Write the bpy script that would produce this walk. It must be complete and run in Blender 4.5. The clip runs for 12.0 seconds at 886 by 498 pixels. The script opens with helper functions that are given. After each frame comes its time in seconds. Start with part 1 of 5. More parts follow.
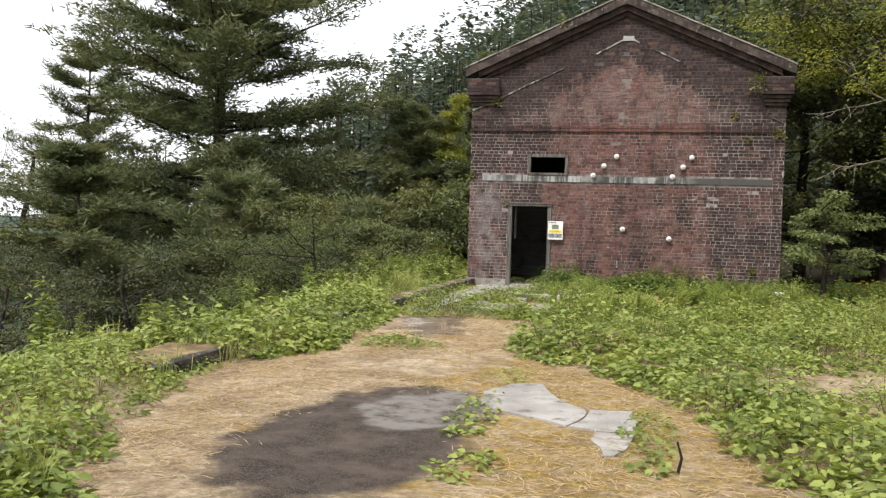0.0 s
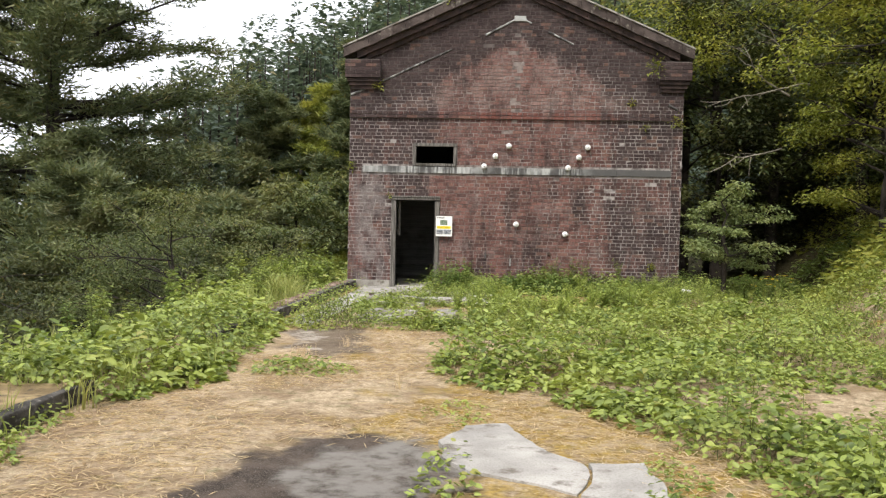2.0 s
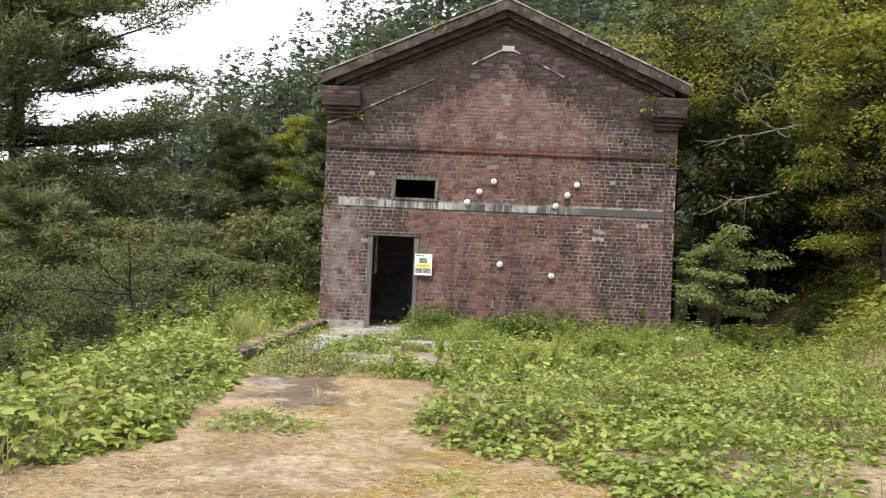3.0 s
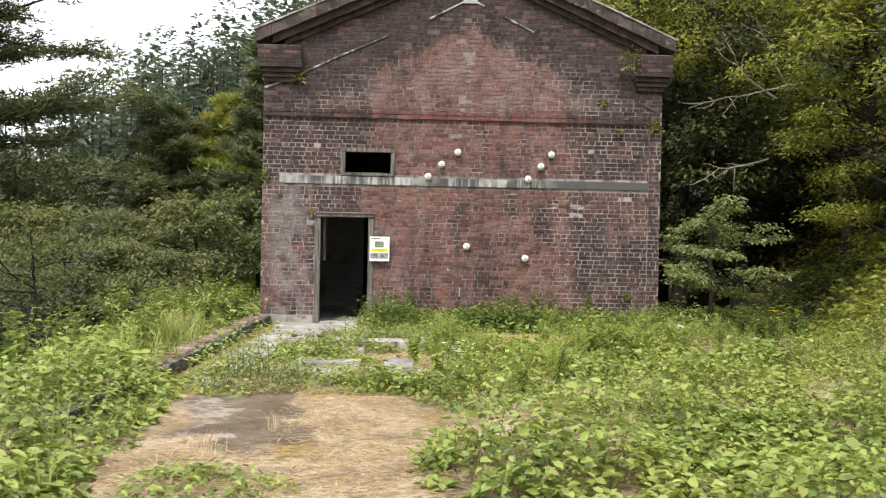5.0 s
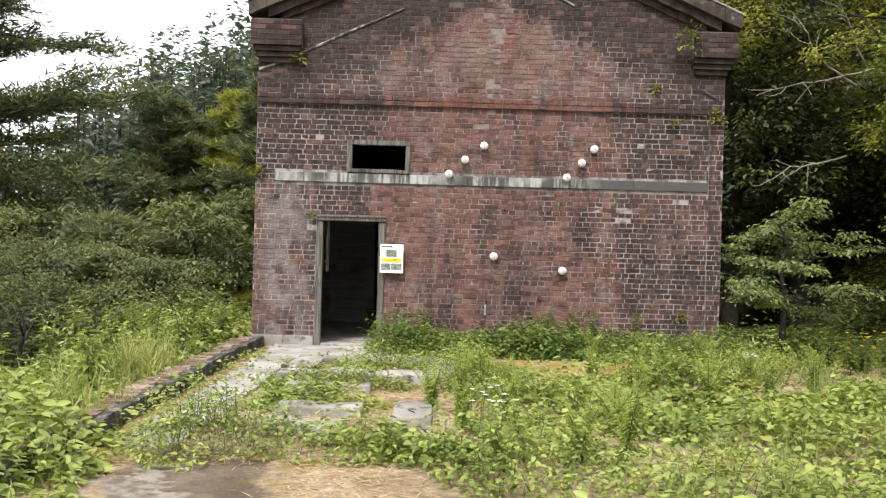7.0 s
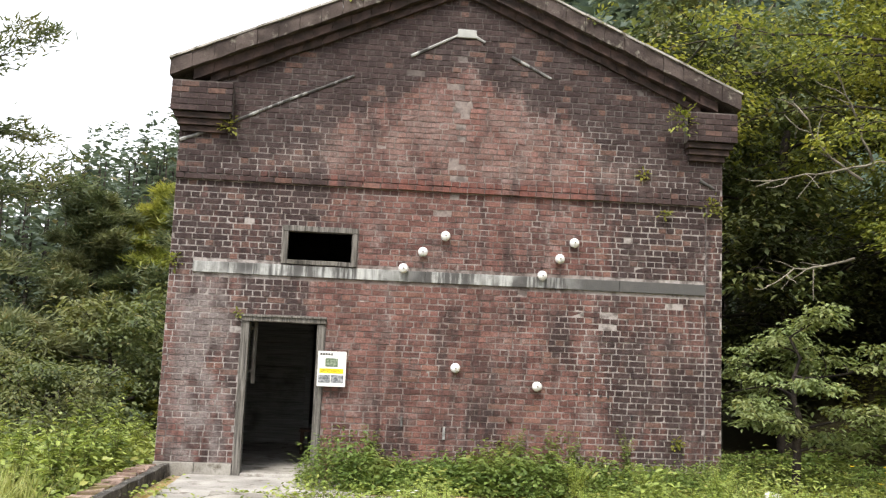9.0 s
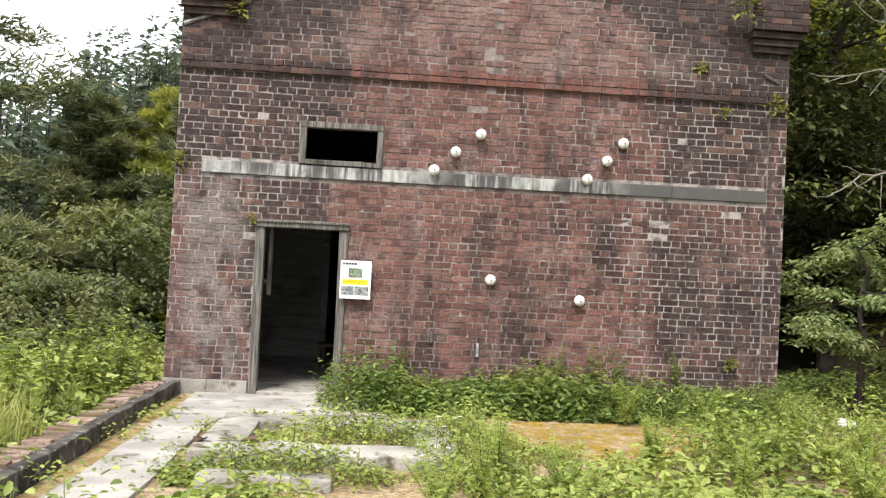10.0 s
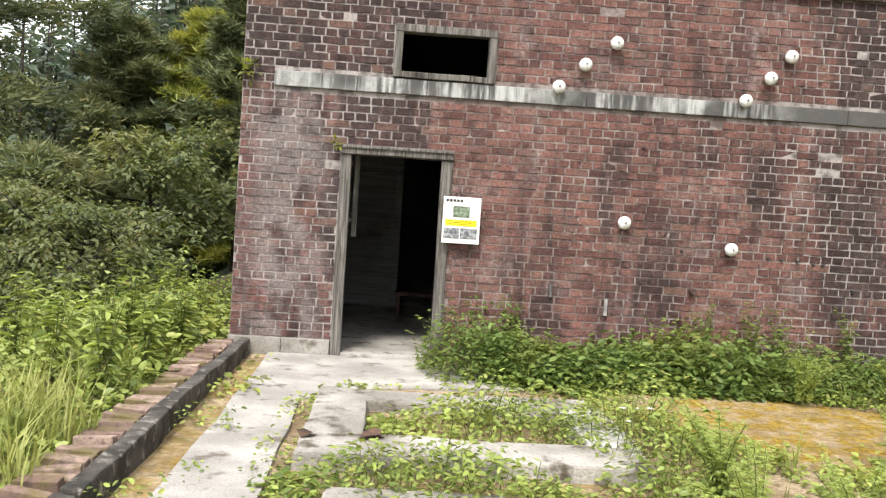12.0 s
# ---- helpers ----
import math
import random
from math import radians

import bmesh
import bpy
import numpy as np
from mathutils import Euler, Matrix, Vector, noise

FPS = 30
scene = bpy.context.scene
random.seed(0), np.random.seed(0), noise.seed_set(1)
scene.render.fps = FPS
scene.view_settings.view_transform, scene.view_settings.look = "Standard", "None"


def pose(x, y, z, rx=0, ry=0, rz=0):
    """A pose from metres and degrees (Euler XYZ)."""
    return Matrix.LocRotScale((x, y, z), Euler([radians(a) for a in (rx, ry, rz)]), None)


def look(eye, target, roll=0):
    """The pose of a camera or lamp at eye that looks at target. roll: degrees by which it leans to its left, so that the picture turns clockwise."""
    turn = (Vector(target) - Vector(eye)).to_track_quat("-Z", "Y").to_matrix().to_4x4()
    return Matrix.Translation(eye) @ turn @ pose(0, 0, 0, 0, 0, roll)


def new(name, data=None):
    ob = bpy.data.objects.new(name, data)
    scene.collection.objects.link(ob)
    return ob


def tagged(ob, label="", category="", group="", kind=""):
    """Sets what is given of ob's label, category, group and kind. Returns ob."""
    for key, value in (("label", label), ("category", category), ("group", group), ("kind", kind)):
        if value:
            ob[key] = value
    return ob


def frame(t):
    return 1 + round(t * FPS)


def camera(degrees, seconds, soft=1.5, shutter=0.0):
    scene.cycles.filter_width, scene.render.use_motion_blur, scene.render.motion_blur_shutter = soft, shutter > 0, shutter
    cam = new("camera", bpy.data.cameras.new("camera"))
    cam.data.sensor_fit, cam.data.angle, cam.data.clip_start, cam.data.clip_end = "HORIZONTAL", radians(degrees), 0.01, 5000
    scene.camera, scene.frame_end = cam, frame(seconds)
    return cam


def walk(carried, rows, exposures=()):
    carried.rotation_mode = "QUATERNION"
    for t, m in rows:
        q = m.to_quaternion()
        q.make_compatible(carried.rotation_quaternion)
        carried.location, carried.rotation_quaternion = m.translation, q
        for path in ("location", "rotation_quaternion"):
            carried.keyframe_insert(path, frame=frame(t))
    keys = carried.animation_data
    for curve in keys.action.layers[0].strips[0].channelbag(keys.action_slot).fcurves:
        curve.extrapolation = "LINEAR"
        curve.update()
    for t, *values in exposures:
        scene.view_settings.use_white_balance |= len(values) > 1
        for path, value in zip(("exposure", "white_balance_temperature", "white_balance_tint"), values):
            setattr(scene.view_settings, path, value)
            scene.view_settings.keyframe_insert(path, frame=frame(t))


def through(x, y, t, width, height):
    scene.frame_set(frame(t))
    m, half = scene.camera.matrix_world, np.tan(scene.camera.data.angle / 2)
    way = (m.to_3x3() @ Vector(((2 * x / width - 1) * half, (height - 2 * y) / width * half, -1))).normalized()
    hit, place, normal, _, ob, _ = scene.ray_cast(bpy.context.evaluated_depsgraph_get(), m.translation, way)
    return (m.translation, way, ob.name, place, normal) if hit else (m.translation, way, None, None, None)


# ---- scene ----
EXPOSURE = 1.05
cam = camera(51.89, 12.0, soft=1.3)
ROWS = [
    (0.0, 0.845, -1.618, 1.557, 88.17, -1.71, 13.52),
    (0.5, 0.424, -1.235, 1.560, 87.34, -4.10, 14.86),
    (1.0, 0.128, -0.781, 1.531, 85.08, -3.80, 10.06),
    (1.5, -0.045, -0.220, 1.538, 87.56, -1.33, 7.14),
    (2.0, -0.230, 0.266, 1.528, 88.16, -1.23, 4.10),
    (2.5, -0.324, 0.832, 1.514, 90.95, -2.23, 2.75),
    (4.5, -0.989, 3.183, 1.444, 89.45, -2.04, 0.35),
    (5.0, -1.047, 3.751, 1.470, 89.78, -1.18, -1.92),
    (5.5, -1.030, 4.364, 1.468, 90.83, -1.31, -0.02),
    (6.0, -1.067, 4.956, 1.507, 88.85, -2.45, -3.27),
    (6.5, -1.045, 5.611, 1.534, 87.96, -1.62, -2.04),
    (7.0, -1.064, 6.217, 1.536, 90.08, -1.54, -0.86),
    (9.0, -1.174, 8.537, 1.547, 97.00, -2.36, -4.60),
    (9.5, -1.313, 9.092, 1.508, 94.40, -2.14, -4.26),
    (10.0, -1.440, 9.682, 1.506, 91.56, -2.83, -4.36),
    (10.5, -1.523, 10.264, 1.510, 91.40, -3.73, -3.67),
    (11.0, -1.751, 10.739, 1.497, 90.18, -3.89, -3.82),
    (11.5, -1.996, 11.237, 1.471, 88.91, -4.41, -5.15),
    (12.0, -2.296, 11.643, 1.489, 87.44, -3.66, -3.08),
]
walk(cam, [(t, pose(x, y, z, rx, ry, rz)) for t, x, y, z, rx, ry, rz in ROWS],
     exposures=[(0.0, EXPOSURE - 0.1), (2.5, EXPOSURE + 0.1), (6.5, EXPOSURE + 0.27), (12.0, EXPOSURE + 0.55)])

# ---------------------------------------------------------------- world and light
world = bpy.data.worlds.new("overcast_sky")
scene.world = world
world.use_nodes = True
wn, wl = world.node_tree.nodes, world.node_tree.links
sky = wn.new("ShaderNodeTexSky")
sky.sky_type, sky.sun_disc = "NISHITA", False
sky.sun_elevation, sky.sun_rotation = radians(58), radians(200)
sky.air_density, sky.dust_density, sky.ozone_density = 1.0, 6.0, 1.0
cloud = wn.new("ShaderNodeMix")
cloud.data_type = "RGBA"
cloud.inputs[0].default_value = 0.8
cloud.inputs[7].default_value = (8.5, 8.6, 9.0, 1)
wl.new(sky.outputs[0], cloud.inputs[6])
wl.new(cloud.outputs[2], wn["Background"].inputs[0])
wn["Background"].inputs[1].default_value = 0.1

sun_data = bpy.data.lights.new("sun", "SUN")
sun_data.energy, sun_data.angle, sun_data.color = 1.6, radians(14), (1.0, 0.96, 0.88)
sun = new("sun", sun_data)
sun.matrix_world = look((-12, -26, 50), (0, 10, 0))


# ---------------------------------------------------------------- material helpers
class Nodes:
    """Short writing for node materials."""

    def __init__(self, name):
        self.mat = bpy.data.materials.new(name)
        self.mat.use_nodes = True
        self.tree = self.mat.node_tree
        self.bsdf = self.tree.nodes["Principled BSDF"]
        geo = self.tree.nodes.new("ShaderNodeNewGeometry")
        self.pos, self.island, self.normal = geo.outputs["Position"], geo.outputs["Random Per Island"], geo.outputs["Normal"]
        self.objrand = self.tree.nodes.new("ShaderNodeObjectInfo").outputs["Random"]

    def put(self, socket, value):
        if isinstance(value, bpy.types.NodeSocket):
            self.tree.links.new(value, socket)
        elif isinstance(value, tuple) and len(value) == 3 and socket.type == "RGBA":
            socket.default_value = (*value, 1)
        else:
            socket.default_value = value

    def math(self, op, a, b=0.0, clamp=False):
        n = self.tree.nodes.new("ShaderNodeMath")
        n.operation, n.use_clamp = op, clamp
        self.put(n.inputs[0], a), self.put(n.inputs[1], b)
        return n.outputs[0]

    def scaled(self, sx, sy, sz, ox=0.0, oy=0.0, oz=0.0, turn=0.0):
        n = self.tree.nodes.new("ShaderNodeMapping")
        n.vector_type = "TEXTURE"
        n.inputs["Location"].default_value = (ox, oy, oz)
        n.inputs["Rotation"].default_value = (0, 0, radians(turn))
        n.inputs["Scale"].default_value = (sx, sy, sz)
        self.tree.links.new(self.pos, n.inputs[0])
        return n.outputs[0]

    def noise(self, scale, detail=4.0, vector=None, rough=0.55, distort=0.0):
        n = self.tree.nodes.new("ShaderNodeTexNoise")
        n.inputs["Scale"].default_value, n.inputs["Detail"].default_value = scale, detail
        n.inputs["Roughness"].default_value, n.inputs["Distortion"].default_value = rough, distort
        self.tree.links.new(vector or self.pos, n.inputs["Vector"])
        return n.outputs[0]

    def step(self, value, low, high):
        n = self.tree.nodes.new("ShaderNodeMapRange")
        n.interpolation_type = "SMOOTHSTEP"
        self.put(n.inputs[0], value)
        n.inputs[1].default_value, n.inputs[2].default_value = low, high
        return n.outputs[0]

    def mix(self, factor, a, b, blend="MIX"):
        n = self.tree.nodes.new("ShaderNodeMix")
        n.data_type, n.blend_type = "RGBA", blend
        self.put(n.inputs[0], factor), self.put(n.inputs[6], a), self.put(n.inputs[7], b)
        return n.outputs[2]

    def blob(self, x, y, rx, ry, turn=0.0, wobble=0.35, grain=1.3):
        """1 inside a ragged patch on the ground, 0 outside."""
        n = self.tree.nodes.new("ShaderNodeVectorMath")
        n.operation = "LENGTH"
        flat = self.tree.nodes.new("ShaderNodeVectorMath")
        flat.operation = "MULTIPLY"
        self.tree.links.new(self.scaled(rx, ry, 1, x, y, 0, turn), flat.inputs[0])
        flat.inputs[1].default_value = (1, 1, 0)
        self.tree.links.new(flat.outputs[0], n.inputs[0])
        d = self.math("ADD", n.outputs["Value"], self.math("MULTIPLY", self.math("SUBTRACT", self.noise(grain, 5), 0.5), wobble * 4))
        return self.math("SUBTRACT", 1.0, self.step(d, 0.88, 1.12))

    def axis(self, k):
        n = self.tree.nodes.new("ShaderNodeSeparateXYZ")
        self.tree.links.new(self.pos, n.inputs[0])
        return n.outputs[k]

    def finish(self, color, rough=0.85, bump=None, height=0.01, metal=0.0, spec=0.3):
        self.put(self.bsdf.inputs["Base Color"], color)
        self.put(self.bsdf.inputs["Roughness"], rough)
        self.bsdf.inputs["Metallic"].default_value = metal
        self.bsdf.inputs["Specular IOR Level"].default_value = spec
        if bump is not None:
            n = self.tree.nodes.new("ShaderNodeBump")
            n.inputs["Strength"].default_value, n.inputs["Distance"].default_value = 1.0, height
            self.tree.links.new(bump, n.inputs["Height"])
            self.tree.links.new(n.outputs[0], self.bsdf.inputs["Normal"])
        return self.mat


def make_brick(name, per_object, aged=True):
    n = Nodes(name)
    pick = n.objrand if per_object else n.island
    red = n.mix(pick, (0.1, 0.046, 0.039), (0.265, 0.128, 0.105))
    belt = n.math("MULTIPLY", n.step(n.axis(2), 3.74, 3.76), n.math("SUBTRACT", 1.0, n.step(n.axis(2), 3.9, 3.92)))
    red = n.mix(n.math("MULTIPLY", belt, 0.5), red, (0.22, 0.075, 0.055))
    dark = n.mix(pick, (0.02, 0.015, 0.016), (0.055, 0.038, 0.037))
    # rain-washed red middle of the front; sooty at the corners, up the gable, in patches and streaks
    streak = n.noise(1.0, 6, n.scaled(0.2, 1.0, 1.1), 0.62, 0.5)
    broad = n.noise(0.75, 5, n.scaled(1.0, 1.0, 1.0, 4.0, 0, 2.0))
    wander = n.math("MULTIPLY", n.math("SUBTRACT", n.noise(1.1, 5), 0.5), 1.1)
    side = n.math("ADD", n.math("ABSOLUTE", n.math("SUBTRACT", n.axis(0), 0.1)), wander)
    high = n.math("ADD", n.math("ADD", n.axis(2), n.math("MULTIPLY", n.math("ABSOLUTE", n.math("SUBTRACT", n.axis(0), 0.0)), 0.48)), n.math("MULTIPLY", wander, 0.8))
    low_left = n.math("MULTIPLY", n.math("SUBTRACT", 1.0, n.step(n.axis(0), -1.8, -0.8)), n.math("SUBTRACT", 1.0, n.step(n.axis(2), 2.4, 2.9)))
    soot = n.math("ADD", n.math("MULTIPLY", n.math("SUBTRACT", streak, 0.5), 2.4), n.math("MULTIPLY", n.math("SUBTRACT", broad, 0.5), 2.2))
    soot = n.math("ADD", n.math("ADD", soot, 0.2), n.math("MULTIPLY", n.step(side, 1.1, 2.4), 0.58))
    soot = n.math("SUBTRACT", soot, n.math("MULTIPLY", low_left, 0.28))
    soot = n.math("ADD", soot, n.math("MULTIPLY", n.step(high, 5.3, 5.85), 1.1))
    soot = n.math("ADD", n.step(soot, 0.1, 0.85), n.math("MULTIPLY", n.math("SUBTRACT", pick, 0.5), 0.3), True)
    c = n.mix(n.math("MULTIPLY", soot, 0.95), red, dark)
    odd = n.step(n.math("FRACT", n.math("MULTIPLY", pick, 37.0)), 0.9, 0.94)
    c = n.mix(n.math("MULTIPLY", odd, 0.4), c, (0.27, 0.15, 0.11))
    blotch = n.step(n.noise(5.0, 7, n.scaled(0.8, 1, 1.1, 9, 0, 1), 0.68), 0.46, 0.62)
    c = n.mix(n.math("MULTIPLY", blotch, 0.4), c, n.mix(pick, (0.03, 0.022, 0.022), (0.085, 0.055, 0.05)))
    grey = n.step(n.noise(3.1, 7, n.scaled(0.9, 1, 1.1, 2, 0, 6), 0.66), 0.52, 0.66)
    clean = n.math("SUBTRACT", 1.0, n.math("MULTIPLY", soot, 0.75))
    c = n.mix(n.math("MULTIPLY", n.math("MULTIPLY", grey, clean), 0.4), c, (0.2, 0.165, 0.155))
    # salts and old wash
    salt = n.math("MULTIPLY", n.step(n.noise(1.7, 6, n.scaled(0.7, 1, 1.3, 3.1, 0, 7.7)), 0.5, 0.7), n.step(n.noise(11, 5), 0.38, 0.72))
    c = n.mix(n.math("MULTIPLY", n.math("MULTIPLY", salt, clean), 0.75), c, (0.34, 0.27, 0.25))
    # lime wash left between the old roof lines
    wash = n.math("MULTIPLY", n.step(n.axis(2), 3.9, 4.1), n.math("SUBTRACT", 1.0, n.step(high, 5.0, 5.6)))
    wash = n.math("MULTIPLY", wash, n.step(n.noise(2.2, 6, n.scaled(0.8, 1, 1, 5, 0, 3), 0.65), 0.36, 0.62))
    c = n.mix(n.math("MULTIPLY", wash, 0.5), c, (0.3, 0.215, 0.19))
    left = n.math("SUBTRACT", 1.0, n.step(n.math("ABSOLUTE", n.math("ADD", n.axis(0), 3.3)), 0.15, 0.5))
    pale = n.math("MULTIPLY", n.math("MULTIPLY", left, n.math("SUBTRACT", 1.0, n.step(n.axis(2), 2.3, 2.6))), n.step(n.noise(3.2, 5), 0.34, 0.56))
    c = n.mix(n.math("MULTIPLY", pale, 0.7), c, (0.27, 0.235, 0.225))
    c = n.mix(n.step(n.noise(38, 7, rough=0.7), 0.38, 0.68), c, n.mix(1.0, c, (0.42, 0.38, 0.38), "MULTIPLY"))
    c = n.mix(n.math("MULTIPLY", n.step(n.noise(23, 6, rough=0.7), 0.58, 0.72), 0.3), c, (0.3, 0.23, 0.21))
    if not aged:
        c = n.mix(n.objrand, (0.14, 0.085, 0.065), (0.4, 0.3, 0.25))
        c = n.mix(n.step(n.noise(3.5, 6), 0.46, 0.58), c, (0.15, 0.12, 0.05))
        c = n.mix(n.step(n.noise(30, 5), 0.4, 0.8), c, (0.1, 0.07, 0.055))
    return n.finish(c, n.math("ADD", 0.7, n.math("MULTIPLY", n.noise(8), 0.28)), n.noise(60, 6, rough=0.7), 0.01)


def make_plain(name, a, b, scale=3.0, fine=40.0, rough=0.85, relief=0.006, dirt=None, dirt_low=0.55, spec=0.3, metal=0.0):
    """Two tones, a grain and, where given, stains."""
    n = Nodes(name)
    c = n.mix(n.step(n.noise(scale, 5), 0.35, 0.68), a, b)
    c = n.mix(n.step(n.noise(fine, 4), 0.4, 0.8), c, n.mix(1.0, c, (0.68, 0.66, 0.64), "MULTIPLY"))
    if dirt:
        c = n.mix(n.step(n.noise(scale * 2.3, 6, rough=0.65), dirt_low, dirt_low + 0.15), c, dirt)
    return n.finish(c, rough, n.noise(fine * 1.3, 5, rough=0.65), relief, metal, spec)


def make_wood(name, a, b, along=(0.02, 0.02, 0.6)):
    n = Nodes(name)
    g = n.noise(1.0, 6, n.scaled(*along), 0.7, 0.6)
    c = n.mix(n.step(g, 0.3, 0.7), a, b)
    c = n.mix(n.step(n.noise(2.5, 5), 0.5, 0.75), c, n.mix(1.0, c, (0.5, 0.48, 0.45), "MULTIPLY"))
    return n.finish(c, 0.85, g, 0.006)


def make_leaf(name, dark, light, yellow=(0.2, 0.2, 0.03), through=0.35, dull=0.5, patch=1.2):
    """Leaves: each its own green, paler and yellower in drifts, letting light through."""
    n = Nodes(name)
    c = n.mix(n.island, dark, light)
    c = n.mix(n.math("MULTIPLY", n.step(n.noise(patch, 3), 0.42, 0.72), 0.5), c, yellow)
    c = n.mix(n.math("MULTIPLY", n.step(n.island, 0.93, 0.99), 0.5), c, (0.22, 0.15, 0.05))
    n.finish(c, dull, None, spec=0.3)
    t = n.tree.nodes.new("ShaderNodeBsdfTranslucent")
    n.put(t.inputs[0], n.mix(0.5, c, n.mix(1.0, c, (1.5, 1.45, 0.6), "MULTIPLY")))
    m = n.tree.nodes.new("ShaderNodeMixShader")
    m.inputs[0].default_value = through
    n.tree.links.new(n.bsdf.outputs[0], m.inputs[1])
    n.tree.links.new(t.outputs[0], m.inputs[2])
    n.tree.links.new(m.outputs[0], n.tree.nodes["Material Output"].inputs[0])
    return n.mat


def make_mortar():
    """Lime mortar: pale where it is clean, brick-brown where dust and soot have taken it."""
    n = Nodes("lime_mortar")
    patch = n.step(n.noise(0.9, 6, n.scaled(0.8, 1, 1.5, 2, 0, 5), 0.62), 0.42, 0.6)
    ends = n.step(n.math("ADD", n.math("ABSOLUTE", n.math("SUBTRACT", n.axis(0), -0.3)), n.math("MULTIPLY", n.noise(1.4, 5), 1.6)), 2.1, 3.0)
    pale = n.math("MAXIMUM", n.math("MULTIPLY", patch, 0.6), ends)
    c = n.mix(pale, (0.2, 0.16, 0.145), (0.32, 0.29, 0.275))
    c = n.mix(n.math("MULTIPLY", n.step(n.noise(5, 6, rough=0.65), 0.46, 0.62), 0.8), c, (0.075, 0.06, 0.055))
    c = n.mix(n.math("MULTIPLY", n.step(n.noise(9, 5, n.scaled(1, 1, 1, 6, 0, 3)), 0.6, 0.68), 0.6), c, (0.4, 0.36, 0.34))
    c = n.mix(n.step(n.noise(30, 4), 0.4, 0.8), c, n.mix(1.0, c, (0.7, 0.68, 0.66), "MULTIPLY"))
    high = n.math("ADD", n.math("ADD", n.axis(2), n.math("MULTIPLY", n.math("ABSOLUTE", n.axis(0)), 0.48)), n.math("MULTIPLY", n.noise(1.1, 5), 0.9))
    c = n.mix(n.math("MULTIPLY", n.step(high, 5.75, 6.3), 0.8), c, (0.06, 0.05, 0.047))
    return n.finish(c, 0.95, n.noise(50, 5), 0.006)


def make_band():
    """Cement with black rain streaks, dirtier along one end."""
    n = Nodes("stained_cement_band")
    c = n.mix(n.noise(3, 5), (0.3, 0.305, 0.295), (0.46, 0.465, 0.45))
    streak = n.noise(1.0, 5, n.scaled(0.09, 1, 0.9), 0.6)
    dirty = n.math("MULTIPLY", n.step(n.noise(0.9, 3), 0.3, 0.5), n.step(streak, 0.34, 0.54))
    dirty = n.math("MAXIMUM", dirty, n.math("MULTIPLY", n.step(n.math("ADD", n.axis(0), n.noise(3)), 1.5, 2.2), 0.97))
    c = n.mix(n.math("MULTIPLY", dirty, 0.93), c, (0.045, 0.042, 0.041))
    c = n.mix(n.math("MULTIPLY", n.step(n.noise(9, 6), 0.5, 0.66), 0.5), c, (0.1, 0.095, 0.09))
    return n.finish(c, 0.9, n.noise(50, 5), 0.006)


